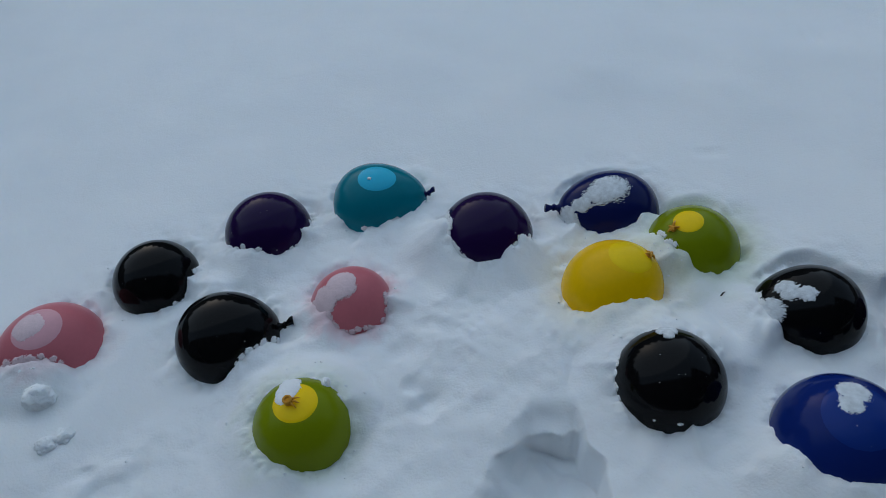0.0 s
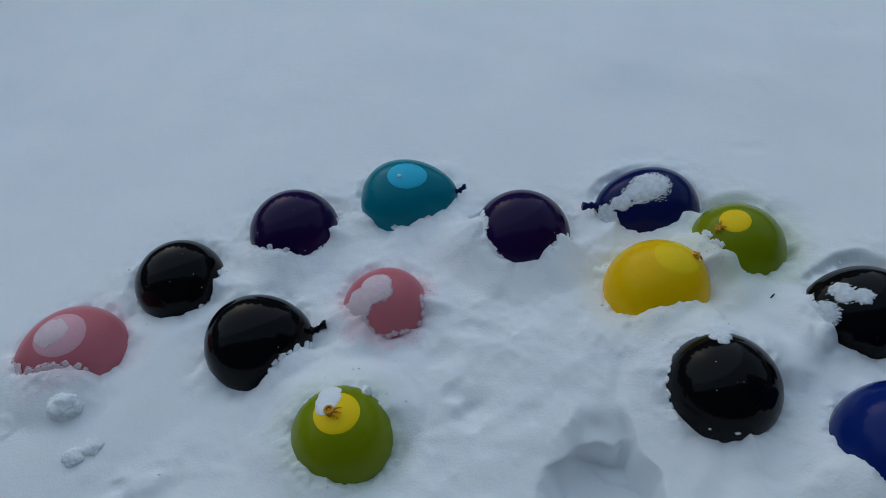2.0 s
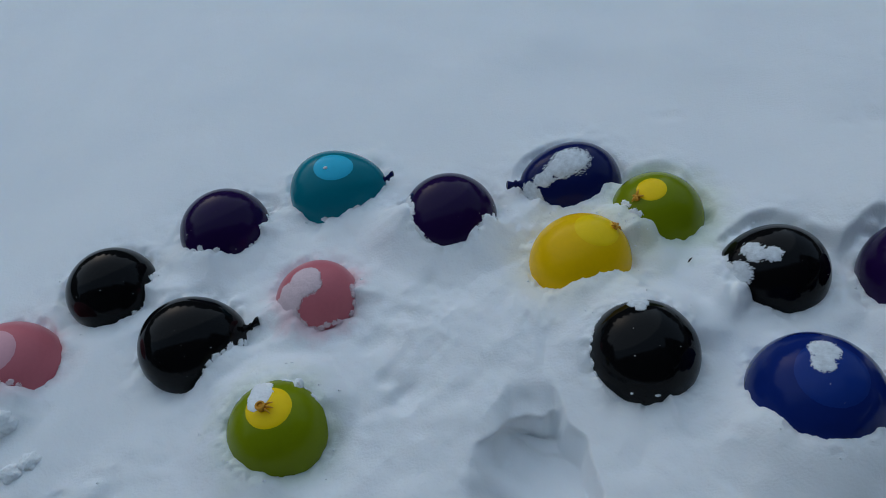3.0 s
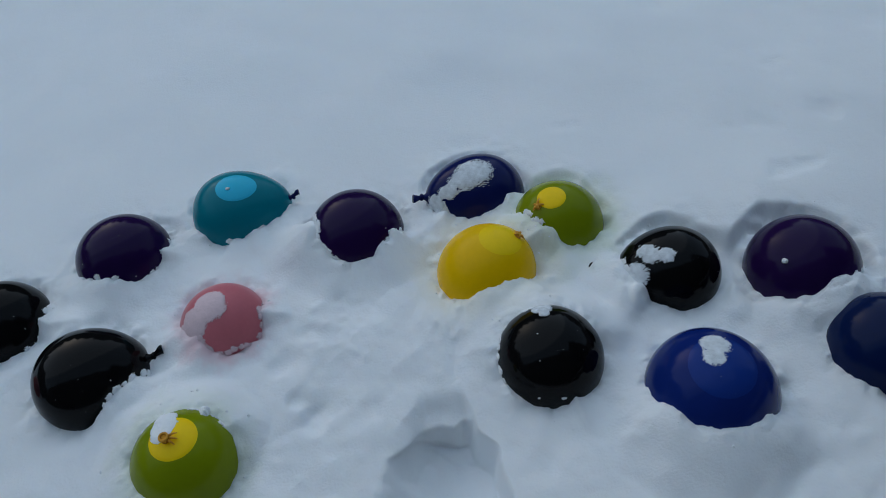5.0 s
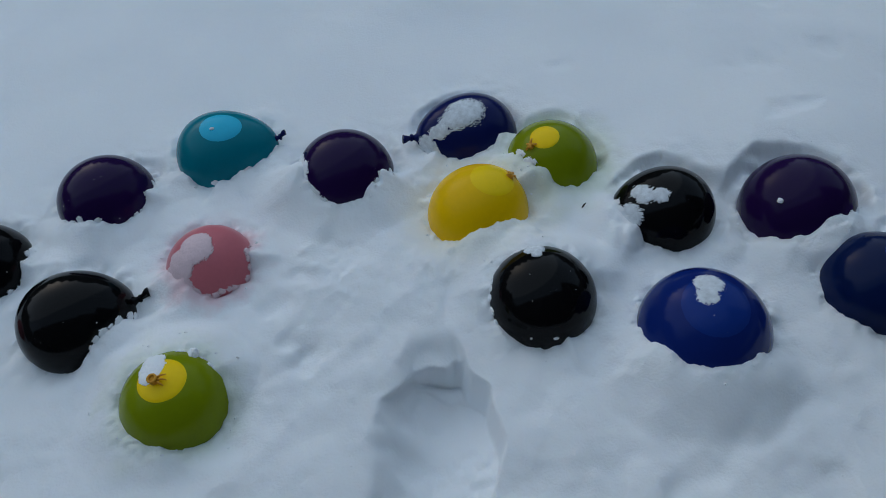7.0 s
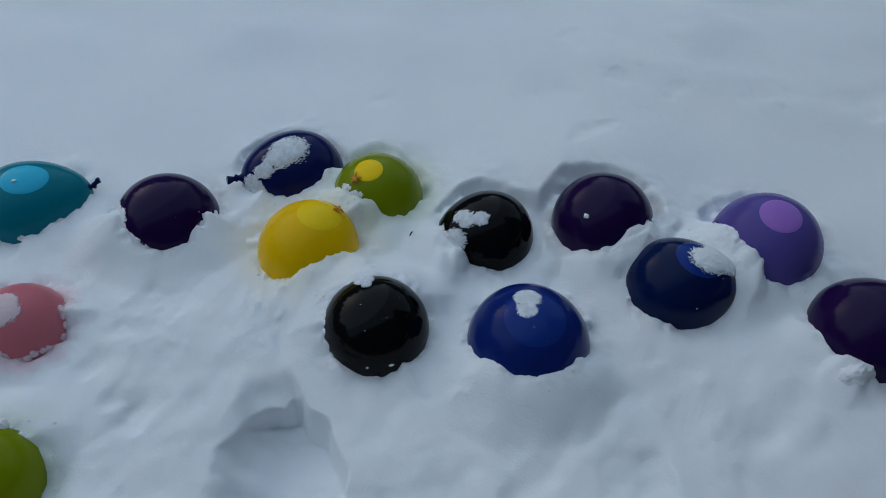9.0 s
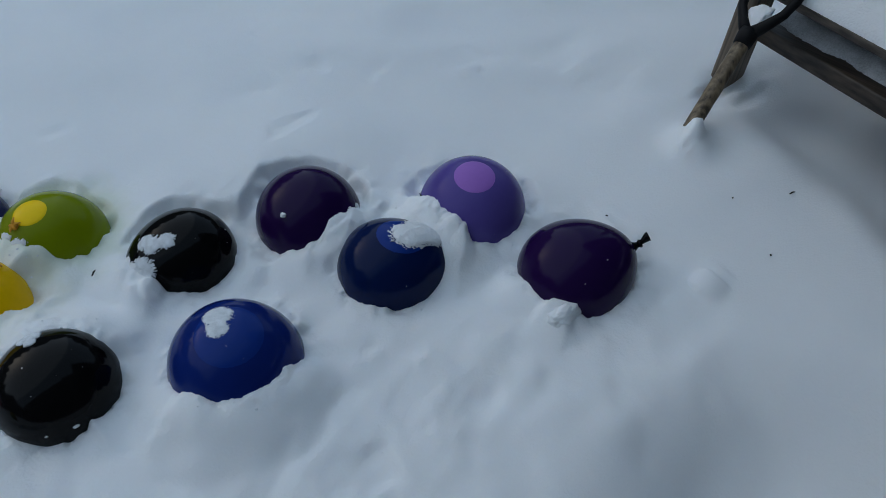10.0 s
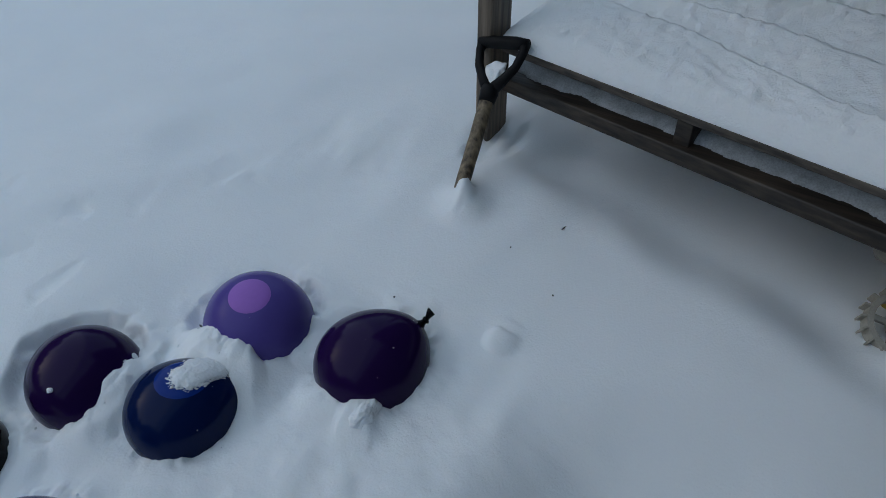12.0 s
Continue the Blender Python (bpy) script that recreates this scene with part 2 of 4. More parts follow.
def snow_line(name, *marks):
    """The edge of the snow on a balloon: compass angle (0: +x, 90: +y) and height in degrees above the balloon's middle."""
    spec, ring = BALLOONS[name], []
    for turn, high in marks:
        a, e = radians(turn), radians(high)
        p = skin(spec, (math.cos(a) * math.cos(e), math.sin(a) * math.cos(e), math.sin(e)))
        ring.append((turn, math.hypot(p.x - spec[0], p.y - spec[1]), p.z, high))
    LINES[name] = np.array(ring)


def line_height(name, turn):
    """How high the snow's edge stands on a balloon at a compass angle, in degrees."""
    ring = LINES[name]
    mid = (ring[0, 0] + ring[-1, 0]) / 2
    return float(np.interp((turn - mid + 180) % 360 - 180 + mid, ring[:, 0], ring[:, 3]))


def lay_against(h, x, y):
    """Draws the snow up, or down, to its edge on each balloon."""
    for name, ring in LINES.items():
        cx, cy = BALLOONS[name][:2]
        d = np.hypot(x - cx, y - cy)
        first, last = ring[0, 0], ring[-1, 0]
        mid = (first + last) / 2
        turn = (np.degrees(np.arctan2(y - cy, x - cx)) - mid + 180) % 360 - 180 + mid
        turn = turn + 6 * (value_noise(x, y, 0.022, 41) - 0.5)
        out, high = np.interp(turn, ring[:, 0], ring[:, 1]), np.interp(turn, ring[:, 0], ring[:, 2])
        high = high + (0.006 * (value_noise(x, y, 0.013, 42) - 0.5) + 0.004 * (value_noise(x, y, 0.0055, 43) - 0.5)) * (1 - 0.85 * step(0.002, 0.022, d - out))
        lift = high - h
        reach = 0.034 + 1.25 * np.abs(lift) + 0.025 * value_noise(x, y, 0.05, 44)
        past = d - out
        w = (1 - step(0.0, 1.0, (past - 0.003) / reach)) * step(first - 22, first, turn) * step(last + 22, last, turn)
        h = h + w * lift
    return h


# the snow's edge round each balloon, where it shows
snow_line("plum_far_left", (-70, 6), (-57, 5), (-34, 8), (-9, 5), (10, 4))
snow_line("pink_left", (-170, 20), (-154, 30), (-119, 33), (-94, 41), (-55, 39), (-46, 24), (-40, 12), (-14, 8), (5, 8))
snow_line("black_back", (-150, 2), (-136, -5), (-111, 0), (-88, 3), (-51, 6), (-36, 6), (-26, 15), (-19, 23), (6, 18), (25, 10))
snow_line("plum_back", (-165, 8), (-140, 18), (-117, 23), (-98, 27), (-83, 19), (-68, 14), (-39, 14), (-28, 18), (-17, 24), (10, 12))
snow_line("teal", (-150, 8), (-138, 6), (-120, -2), (-110, -5), (-104, 4), (-86, 7), (-75, 11), (-58, 9), (-42, 12), (-20, 10))
snow_line("plum_middle", (-185, 38), (-170, 44), (-158, 38), (-139, 27), (-121, 20), (-105, 16), (-90, 15), (-77, 19), (-64, 27), (-49, 28), (-35, 32), (-14, 14))
snow_line("navy", (-172, 2), (-154, 8), (-139, 16), (-128, 10), (-115, 11), (-96, 17), (-76, 24), (-54, 31), (-35, 27))
snow_line("lime_back", (-178, 32), (-165, 39), (-134, 39), (-115, 36), (-102, 21), (-92, 14), (-73, 10), (-54, 12), (-40, 12))
snow_line("yellow", (-185, 0), (-160, 2), (-140, 6), (-125, 14), (-115, 24), (-100, 33), (-76, 33), (-51, 25), (-26, 8), (-12, 12))
snow_line("black_right", (150, 14), (168, 25), (182, 25), (202, 22), (216, 15), (224, 4), (234, 2), (254, -5), (268, -7), (282, -3), (296, 2))
snow_line("pink_middle", (176, 8), (198, 26), (235, 36), (250, 24), (261, 15), (282, 10), (302, 6), (322, 2), (337, 11), (349, 26), (370, 16))
snow_line("black_middle", (-140, 4), (-122, -4), (-104, -9), (-93, -7), (-82, 3), (-66, 16), (-43, 23), (-24, 18), (-10, 0))
snow_line("lime_front", (-71, -4), (-47, -11), (-23, -6), (-1, 12), (16, 28), (32, 36), (50, 40), (83, 48), (120, 48), (143, 42), (160, 30), (180, 22), (210, 18), (234, 15), (261, 11), (285, -2))
snow_line("black_front", (-60, 2), (-36, 4), (-10, 14), (3, 30), (30, 40), (60, 42), (92, 53), (110, 44), (140, 26), (165, 22), (180, 12), (195, 6), (217, 3), (230, -2), (260, -3), (271, 0), (280, 10), (292, 2))
snow_line("blue", (140, 4), (160, 6), (179, 12), (190, 16), (200, 25), (214, 27), (224, 25), (250, 25), (281, 27), (292, 28), (305, 22), (325, 10))
snow_line("plum_right", (150, -7), (174, -2), (191, -4), (203, -2), (212, 8), (232, 16), (244, 19), (255, 27), (267, 37), (283, 39), (303, 33), (320, 20))
snow_line("ink", (160, 4), (187, 0), (203, 2), (223, 1), (247, -3), (272, -3), (294, -2), (304, 4), (310, 16), (330, 30), (360, 30))
snow_line("violet", (145, 22), (160, 34), (176, 40), (187, 37), (205, 35), (220, 29), (230, 12), (243, 8), (255, 5), (269, 8), (288, 10), (300, 14))
snow_line("plum_end", (140, 2), (161, 10), (186, 9), (194, 15), (213, 16), (221, 5), (236, -1), (252, -3), (268, 2), (285, 4))


def boot_hole(x, y):
    """How far a point lies inside the far, left and right edges of the boot hole."""
    wob = 0.016 * (value_noise(x, y, 0.045, 14) - 0.5) + 0.003 * (value_noise(x, y, 0.02, 15) - 0.5)
    left = x - (-0.036 + 0.34 * (y - 0.462)) + 2 * wob
    right = 0.180 - 0.024 * step(0.56, 0.61, y) - 0.035 * step(0.48, 0.40, y) - x + 0.6 * wob
    far = 0.594 + 0.050 * step(0.004, 0.074, x) - 0.016 * step(0.135, 0.165, x) - y + 1.2 * wob
    return far, left, right


def snow_height(x, y):
    """The snow's surface: a smooth fall of snow, trodden down round the balloons."""
    x, y = np.asarray(x, float), np.asarray(y, float)
    h = SLOPE[0] * np.clip(x, -4, 4) + SLOPE[1] * np.clip(y, -4, 5) + SLOPE[2]
    near, rim_sum, rim_share = np.full(x.shape, 9.0), np.zeros(x.shape), np.full(x.shape, 1e-9)
    wob = 0.020 * (value_noise(x, y, 0.09, 6) - 0.5)
    for name, (cx, cy, cz, r, *_) in BALLOONS.items():
        gap = np.hypot(x - cx, y - cy) - r + wob
        near = np.minimum(near, gap)
        share = np.exp(-np.clip(gap, -0.05, 1.5) / 0.035)
        rim_sum, rim_share = rim_sum + share * RIMS.get(name, 0.004), rim_share + share
    wall_up = rim_sum / rim_share
    open_field = step(0.05, 0.45, near)
    wide = (0.006 + 0.030 * open_field) * (value_noise(x, y, 1.1, 3) - 0.5) + 0.05 * (value_noise(x, y, 3.7, 4) - 0.5) * step(1.6, 4, np.hypot(x, y - 0.8))
    wind = 0.0065 * (value_noise(x + 0.4 * y, y, 0.12, 34) - 0.5) + 0.012 * (value_noise(x + 0.5 * y, y * 1.2, 0.22, 5) - 0.5) + 0.0032 * (value_noise(x + 0.3 * y, y * 1.2, 0.07, 17) - 0.5)
    # the trodden patch also covers the ground in front of the balloons
    line = y - (1.02 - 0.42 * np.abs(x - 0.05) - 0.10 * (x - 0.05) ** 2)
    front = step(0.10, -0.10, line) * step(-1.5, -1.15, x) * step(1.32, 1.05, x)
    brim = value_noise(x, y, 0.16, 33)
    trodden = np.maximum(1 - step(0.002 + 0.010 * brim, 0.024 + 0.020 * brim, near + 0.010 * (value_noise(x, y, 0.03, 40) - 0.5)), front)
    lumpy = np.maximum(1 - step(0.02, 0.10, near), 0.8 * front)
    lumps = 0.010 * (value_noise(x, y, 0.095, 7) - 0.5) + 0.0075 * (value_noise(x, y, 0.040, 8) - 0.5) + 0.0026 * (value_noise(x, y, 0.016, 9) - 0.5)
    grit = (0.008 * (value_noise(x, y, 0.011, 19) - 0.5) + 0.010 * (value_noise(x, y, 0.024, 20) - 0.5)) * (1 - step(0.0, 0.03, near))
    crumbs = grit + 0.012 * np.clip(value_noise(x, y, 0.022, 18) - 0.62, 0, 1) * (1 - step(0.0, 0.05, near)) * 2.0
    h = h + wide + wind * (0.35 + 0.65 * open_field) + wall_up * (0.8 + 0.4 * brim) * (1 - trodden) * (1 - 0.6 * step(0.05, 0.30, near)) + lumps * lumpy + crumbs
    for mx, my, reach, up in MOUNDS:
        d = ((x - mx) ** 2 + (y - my) ** 2) / reach**2
        h = h + up * np.exp(-d * 1.3) * (0.66 + 0.36 * value_noise(x, y, 0.03, 11) + 0.32 * value_noise(x, y, 0.013, 29))
    h = lay_against(h, x, y) + 0.45 * grit
    for mx, my, reach, deep in DIMPLES:
        d = np.hypot((x - mx) * 0.8, (y - my) * 1.25) / reach + 1.1 * (value_noise(x, y, 0.032, 12) - 0.5)
        h = h - 0.40 * deep * (1 - step(0.0, 1.5, d))
    for mx, my, reach, up in KNOBS:
        d = np.hypot(x - mx, y - my) / reach + 0.6 * (value_noise(x, y, 0.02, 13) - 0.5)
        h = h + up * (1 - step(0.7, 1.15, d))
    far, left, right = boot_hole(x, y)
    open_end = step(0.24, 0.36, y)
    slope = (1 - step(-0.004, 0.052, -far)) * step(0.0, 0.06, left) * step(-0.002, 0.008, right) * open_end
    pit = step(-0.01, 0.10, left) * step(-0.002, 0.009, right) * step(-0.002, 0.009, far) * open_end
    slot = np.exp(-((far - 0.006) / 0.010) ** 2) * step(-0.005, 0.025, left) * step(0.0, 0.02, right)
    back_step = step(0.036, 0.042, far + 0.018 * np.exp(-(((x - 0.075) / 0.035) ** 2)))
    tread = 0.010 * (value_noise(x, y, 0.014, 46) - 0.5) * step(0.09, 0.13, x) * step(0.54, 0.48, y)
    h = h - 0.024 * slope - pit * (0.060 * step(0.12, 0.60, y) + 0.012 * slot + 0.006 * back_step + 0.006 * (value_noise(x, y, 0.05, 16) - 0.5) + tread)
    # the hollow under the bench
    bx = x - (1.72 + 0.19 * (y - 0.087) + 0.08 * (y + 0.3))
    h = h - 0.062 * step(-0.19, 0.06, bx + 0.03 * (value_noise(x, y, 0.15, 32) - 0.5)) * step(0.62, 0.30, y) * step(2.8, 2.3, x)
    # the bank falls away towards the house
    past = -0.89 * (x - 1.37) - 0.455 * (y + 0.16) + 0.03 * (value_noise(x, y, 0.2, 31) - 0.5)
    fall = np.where(past > 0, np.sqrt(np.clip(past, 0, 9) ** 2 + 0.0016) - 0.04, 0)
    h = h - np.minimum(0.42 * fall, 0.11) * step(0.16, -0.10, y) * step(0.62, 0.98, x)
    return h


def graded(lo, hi, fine, limit, growth):
    mid = list(np.arange(lo, hi, fine))
    s, up = fine, mid[-1]
    while up < limit:
        s *= growth
        up += s
        mid.append(up)
    s, down = fine, lo
    while down > -limit:
        s *= growth
        down -= s
        mid.insert(0, down)
    return np.array(mid)


PINK_DYE, LIME_DYE, GOLD_DYE = (0.80, 0.36, 0.40), (0.62, 0.72, 0.36), (0.86, 0.80, 0.52)
snow = snow_material("snow", [
    (-0.835, 0.876, -0.02, 0.125, PINK_DYE, 0.40), (-0.247, 0.931, 0.0, 0.112, PINK_DYE, 0.60),
    (0.421, 0.995, 0.03, 0.155, LIME_DYE, 0.35), (-0.309, 0.669, -0.01, 0.13, LIME_DYE, 0.3), (0.248, 0.920, 0.02, 0.165, GOLD_DYE, 0.32),
])
loose_snow = snow_material("loose_snow", bump=0.5)

gx, gy = graded(-1.26, 1.34, 0.0040, 70, 1.07), graded(0.29, 1.32, 0.0040, 70, 1.07)
# closer lines over the boot hole's edges
gx, gy = np.unique(np.concatenate([gx, gx[(gx > -0.03) & (gx < 0.20)] + 0.002])), np.unique(np.concatenate([gy, gy[(gy > 0.56) & (gy < 0.68)] + 0.002]))
X, Y = np.meshgrid(gx, gy)
Z = snow_height(X, Y)
# the boot hole's lip hangs over a little
far, left, right = boot_hole(X, Y)
Y = Y - 0.016 * np.exp(-(((far + 0.001) / 0.012) ** 2)) * step(0.008, -0.001, far) * step(-0.005, 0.03, left) * step(0.010, 0.035, right) * (0.7 + 0.6 * value_noise(X, Y, 0.06, 47))
nx, ny = len(gx), len(gy)
idx = np.arange(nx * ny).reshape(ny, nx)
quads = np.stack([idx[:-1, :-1], idx[:-1, 1:], idx[1:, 1:], idx[1:, :-1]], -1).reshape(-1, 4)
me = bpy.data.meshes.new("ground")
me.vertices.add(nx * ny)
me.vertices.foreach_set("co", np.stack([X, Y, Z], -1).ravel())
me.loops.add(quads.size)
me.loops.foreach_set("vertex_index", quads.ravel())
me.polygons.add(len(quads))
me.polygons.foreach_set("loop_start", np.arange(0, quads.size, 4))
me.update(calc_edges=True)
me.polygons.foreach_set("use_smooth", [True] * len(quads))
me.materials.append(snow)
tagged(new("ground", me), "deep white snow, smooth beyond and trodden round the balloons", "snow", kind="structure")


def ground_z(x, y):
    return float(snow_height(np.array([x]), np.array([y]))[0])


# ---------------------------------------------------------------- unseen plain walls that close the place and shape its light
siding = material("house_siding", (0.042, 0.046, 0.050), rough=0.8, scale=2, bump=0.2, bump_scale=12)
far_fence = material("far_fence", (0.07, 0.065, 0.055), rough=0.9, scale=1.5)


def wall(name, x, y, length, height, turn, mat, label, low=-0.6, thick=0.2):
    bm = bmesh.new()
    add_box(bm, pose(x, y, low + height / 2, 0, 0, turn), (length, thick, height), 0.01)
    tagged(finish(name, bm, mat, False), label, "wall", kind="structure")


def tree_line(name, x, y, length, height, turn, seed):
    """The far boundary: a dark wall of trees with an uneven top."""
    bm, n, m = bmesh.new(), 160, pose(x, y, -0.6, 0, 0, turn)
    rows = []
    for i in range(n + 1):
        u = length * (i / n - 0.5)
        top = height * (0.72 + 0.5 * noise.noise(Vector((u * 0.10, seed, 0))) + 0.30 * noise.noise(Vector((u * 0.45, seed, 3))))
        rows.append([bm.verts.new(m @ Vector(p)) for p in ((u, -0.6, 0), (u, -0.3, top), (u, 0.3, top), (u, 0.6, 0))])
    for a, b in zip(rows, rows[1:]):
        for k in range(3):
            bm.faces.new((a[k], b[k], b[k + 1], a[k + 1]))
    tagged(finish(name, bm, far_fence, False), "dark far boundary of the yard", "wall", kind="structure")


wall("wall_south", -4.35, -1.75, 11.0, 4.4, 6, siding, "unseen plain grey house wall closing and shading the yard")
# Unseen bay, set close in to cut the sky light near the bench.
wall("shade_wall_bay", 4.7, -1.06, 7.2, 4.8, 0, siding, "unseen plain grey house wall closing and shading the yard")
# Unseen overhang, added to darken the bench and the snow round it.
wall("shade_panel", 4.8, -0.25, 6.6, 0.16, 0, siding, "unseen dark panel added overhead to shade the bench", 1.75, 1.8)
tree_line("wall_north", 0.0, 26.0, 70.0, 15.0, 0, 1.3)
tree_line("wall_west", -26.0, 0.0, 70.0, 13.0, 90, 5.1)
tree_line("wall_east", 26.0, 0.0, 70.0, 13.0, 90, 9.7)


# ---------------------------------------------------------------- balloons
def balloon(name, mat, knot_mat, label, top_oval=None, knot_style="tail"):
    spec = BALLOONS[name]
    centre, knot = Vector(spec[:3]), Vector(spec[4])
    turn = frame_of(knot - centre)
    bm = bmesh.new()
    rings, sides = 36, 64
    rows = []
    for i in range(1, rings):
        a = math.pi * i / rings
        rows.append([bm.verts.new(skin(spec, turn @ Vector((math.sin(a) * math.cos(2 * math.pi * k / sides), math.sin(a) * math.sin(2 * math.pi * k / sides), math.cos(a))))) for k in range(sides)])
    top, low = bm.verts.new(skin(spec, turn @ Vector((0, 0, 1)))), bm.verts.new(skin(spec, turn @ Vector((0, 0, -1))))
    for k in range(sides):
        j = (k + 1) % sides
        bm.faces.new((top, rows[0][k], rows[0][j]))
        bm.faces.new((low, rows[-1][j], rows[-1][k]))
        for a, b in zip(rows, rows[1:]):
            bm.faces.new((a[k], b[k], b[j], a[j]))
    if knot_style or top_oval:
        root = base("balloon", *centre)
        part("skin", bm, mat, root)
    else:
        root = finish("balloon", bm, mat)
    tagged(root, label, "balloon", group="frozen water balloons in the snow")
    if knot_style:
        tip = skin(spec, knot - centre)
        way = (knot - centre).normalized()
        side = way.orthogonal().normalized()
        bm = bmesh.new()
        if knot_style == "stub":
            # a short knot seen end on, its rolled lip open towards the viewer
            add_tube(bm, [tip - 0.004 * way, tip + 0.004 * way, tip + 0.009 * way], [0.009, 0.0055, 0.006])
            for turn in (-40, -10, 20):
                fold = (Matrix.Rotation(radians(turn), 3, way) @ Vector((1, 0, 0)) - way * way.x).normalized()
                add_tube(bm, [tip + 0.006 * way + 0.006 * fold, tip + 0.006 * way + 0.013 * fold, tip + 0.002 * way + 0.019 * fold], [0.0020, 0.0017, 0.0007], 8)
            ring = [tip + 0.010 * way + 0.0062 * (math.cos(a) * side + math.sin(a) * way.cross(side)) for a in np.linspace(0, 2 * math.pi, 15)]
            add_tube(bm, ring, [0.0020] * 15, 8, False)
        elif knot_style == "nub":
            # a scrunched knot lying on the skin, its folds spread like a small star
            add_tube(bm, [tip - 0.004 * way, tip + 0.003 * way, tip + 0.007 * way], [0.0075, 0.0055, 0.003])
            for k, long in enumerate((0.015, 0.010, 0.012, 0.009, 0.013)):
                fold = Matrix.Rotation(radians(72 * k + 15), 3, way) @ side
                add_tube(bm, [tip + 0.003 * way, tip + 0.006 * way + 0.5 * long * fold, tip + 0.003 * way + long * fold], [0.003, 0.0026, 0.0009], 8)
        else:
            short = 1.15 if knot_style == "long" else 0.82
            bend = (side * 0.3 + Vector((0, 0, 0.25))).normalized()
            a, b, c = tip + 0.008 * short * way, tip + 0.014 * short * way + 0.002 * bend, tip + 0.022 * short * way + 0.006 * bend
            add_tube(bm, [tip - 0.010 * way, tip - 0.002 * way, tip + 0.004 * short * way, a], [0.015 * short, 0.009 * short, 0.005 * short, 0.0042 * short], 14)
            ring = [a + 0.002 * way + 0.0045 * (math.cos(s) * side + math.sin(s) * way.cross(side)) for s in np.linspace(0, 2 * math.pi, 13)]
            add_tube(bm, ring, [0.0028 * short] * 13, 8, False)
        tie = part("knot", bm, knot_mat, root, "tied latex knot")
        if knot_style in ("tail", "long"):
            bm = bmesh.new()
            add_tube(bm, [a, b, c, c + 0.003 * way], [0.0035 * short, 0.004 * short, 0.0070 * short, 0.0078 * short], 12)
            part("lip", bm, knot_mat, tie)
    if top_oval:
        way, wide, oval_mat = top_oval
        part("pale_oval", cap(spec, way, radians(wide), 0.0006), oval_mat, root, "paler oval: air under the skin, on blue a painted sky reflection")
    return root


def cap(spec, way, wide, lift):
    """A round piece of a balloon's skin."""
    turn = frame_of(way)
    bm = bmesh.new()
    rings, sides = 10, 48
    mid = bm.verts.new(skin(spec, way, lift))
    rows = []
    for i in range(1, rings + 1):
        a = wide * i / rings
        up = lift if i < rings else -0.0004
        rows.append([bm.verts.new(skin(spec, turn @ Vector((math.sin(a) * math.cos(2 * math.pi * k / sides), math.sin(a) * math.sin(2 * math.pi * k / sides), math.cos(a))), up)) for k in range(sides)])
    for k in range(sides):
        j = (k + 1) % sides
        bm.faces.new((mid, rows[0][k], rows[0][j]))
        for a, b in zip(rows, rows[1:]):
            bm.faces.new((a[k], b[k], b[j], a[j]))
    return bm


def snow_cap(name, ways, thick, label, crumble=0.5, seed=1, mat=None):
    """Snow lying on a balloon: lobes given as (direction, degrees), merged into one crumbly crust with thin, holed edges."""
    spec = BALLOONS[name]
    mean = sum((Vector(w).normalized() for w, _ in ways), Vector()).normalized()
    turn = frame_of(mean)
    reach = max(mean.angle(Vector(w)) + radians(d) for w, d in ways) * 1.15
    n = int(min(240, max(100, math.degrees(reach) * 3.0)))
    bm = bmesh.new()
    grid = {}
    for i in range(n + 1):
        for j in range(n + 1):
            u, v = (2 * i / n - 1) * reach, (2 * j / n - 1) * reach
            a = math.hypot(u, v)
            if a > reach:
                continue
            s = math.sin(a) / a if a > 1e-6 else 1
            way = turn @ Vector((u * s, v * s, math.cos(a)))
            deep = max(1 - way.angle(Vector(w)) / radians(d) for w, d in ways)
            p = skin(spec, way)
            q = p * 1000 / 7 + Vector((seed * 7.7, 0, 0))
            rough = noise.noise(q * 0.55) * 0.20 + noise.noise(q * 1.5) * 0.12
            fine = noise.noise(q * 3.6)
            body = min(deep, 0.42) + rough * 0.6
            level = body + fine * crumble * 0.50
            if level > 0:
                lift = thick * min(1, max(body, 0.02) * 1.6) ** 0.6 * (0.8 + 0.5 * rough) + 0.0003 * fine * crumble + 0.0006
                grid[i, j] = bm.verts.new(skin(spec, way, max(lift, 0.0003)))
    for (i, j), a in grid.items():
        square = [a, grid.get((i + 1, j)), grid.get((i + 1, j + 1)), grid.get((i, j + 1))]
        if all(square):
            bm.faces.new(square)
    # turn the open edges down to the skin
    rim = bmesh.ops.extrude_edge_only(bm, edges=[e for e in bm.edges if e.is_boundary])
    centre = Vector(spec[:3])
    for v in rim["geom"]:
        if isinstance(v, bmesh.types.BMVert):
            v.co = skin(spec, v.co - centre, -0.0008)
    bmesh.ops.delete(bm, geom=[v for v in bm.verts if not v.link_faces], context="VERTS")
    tagged(finish("snow_patch", bm, mat or crust), label, "snow", kind="stuff")


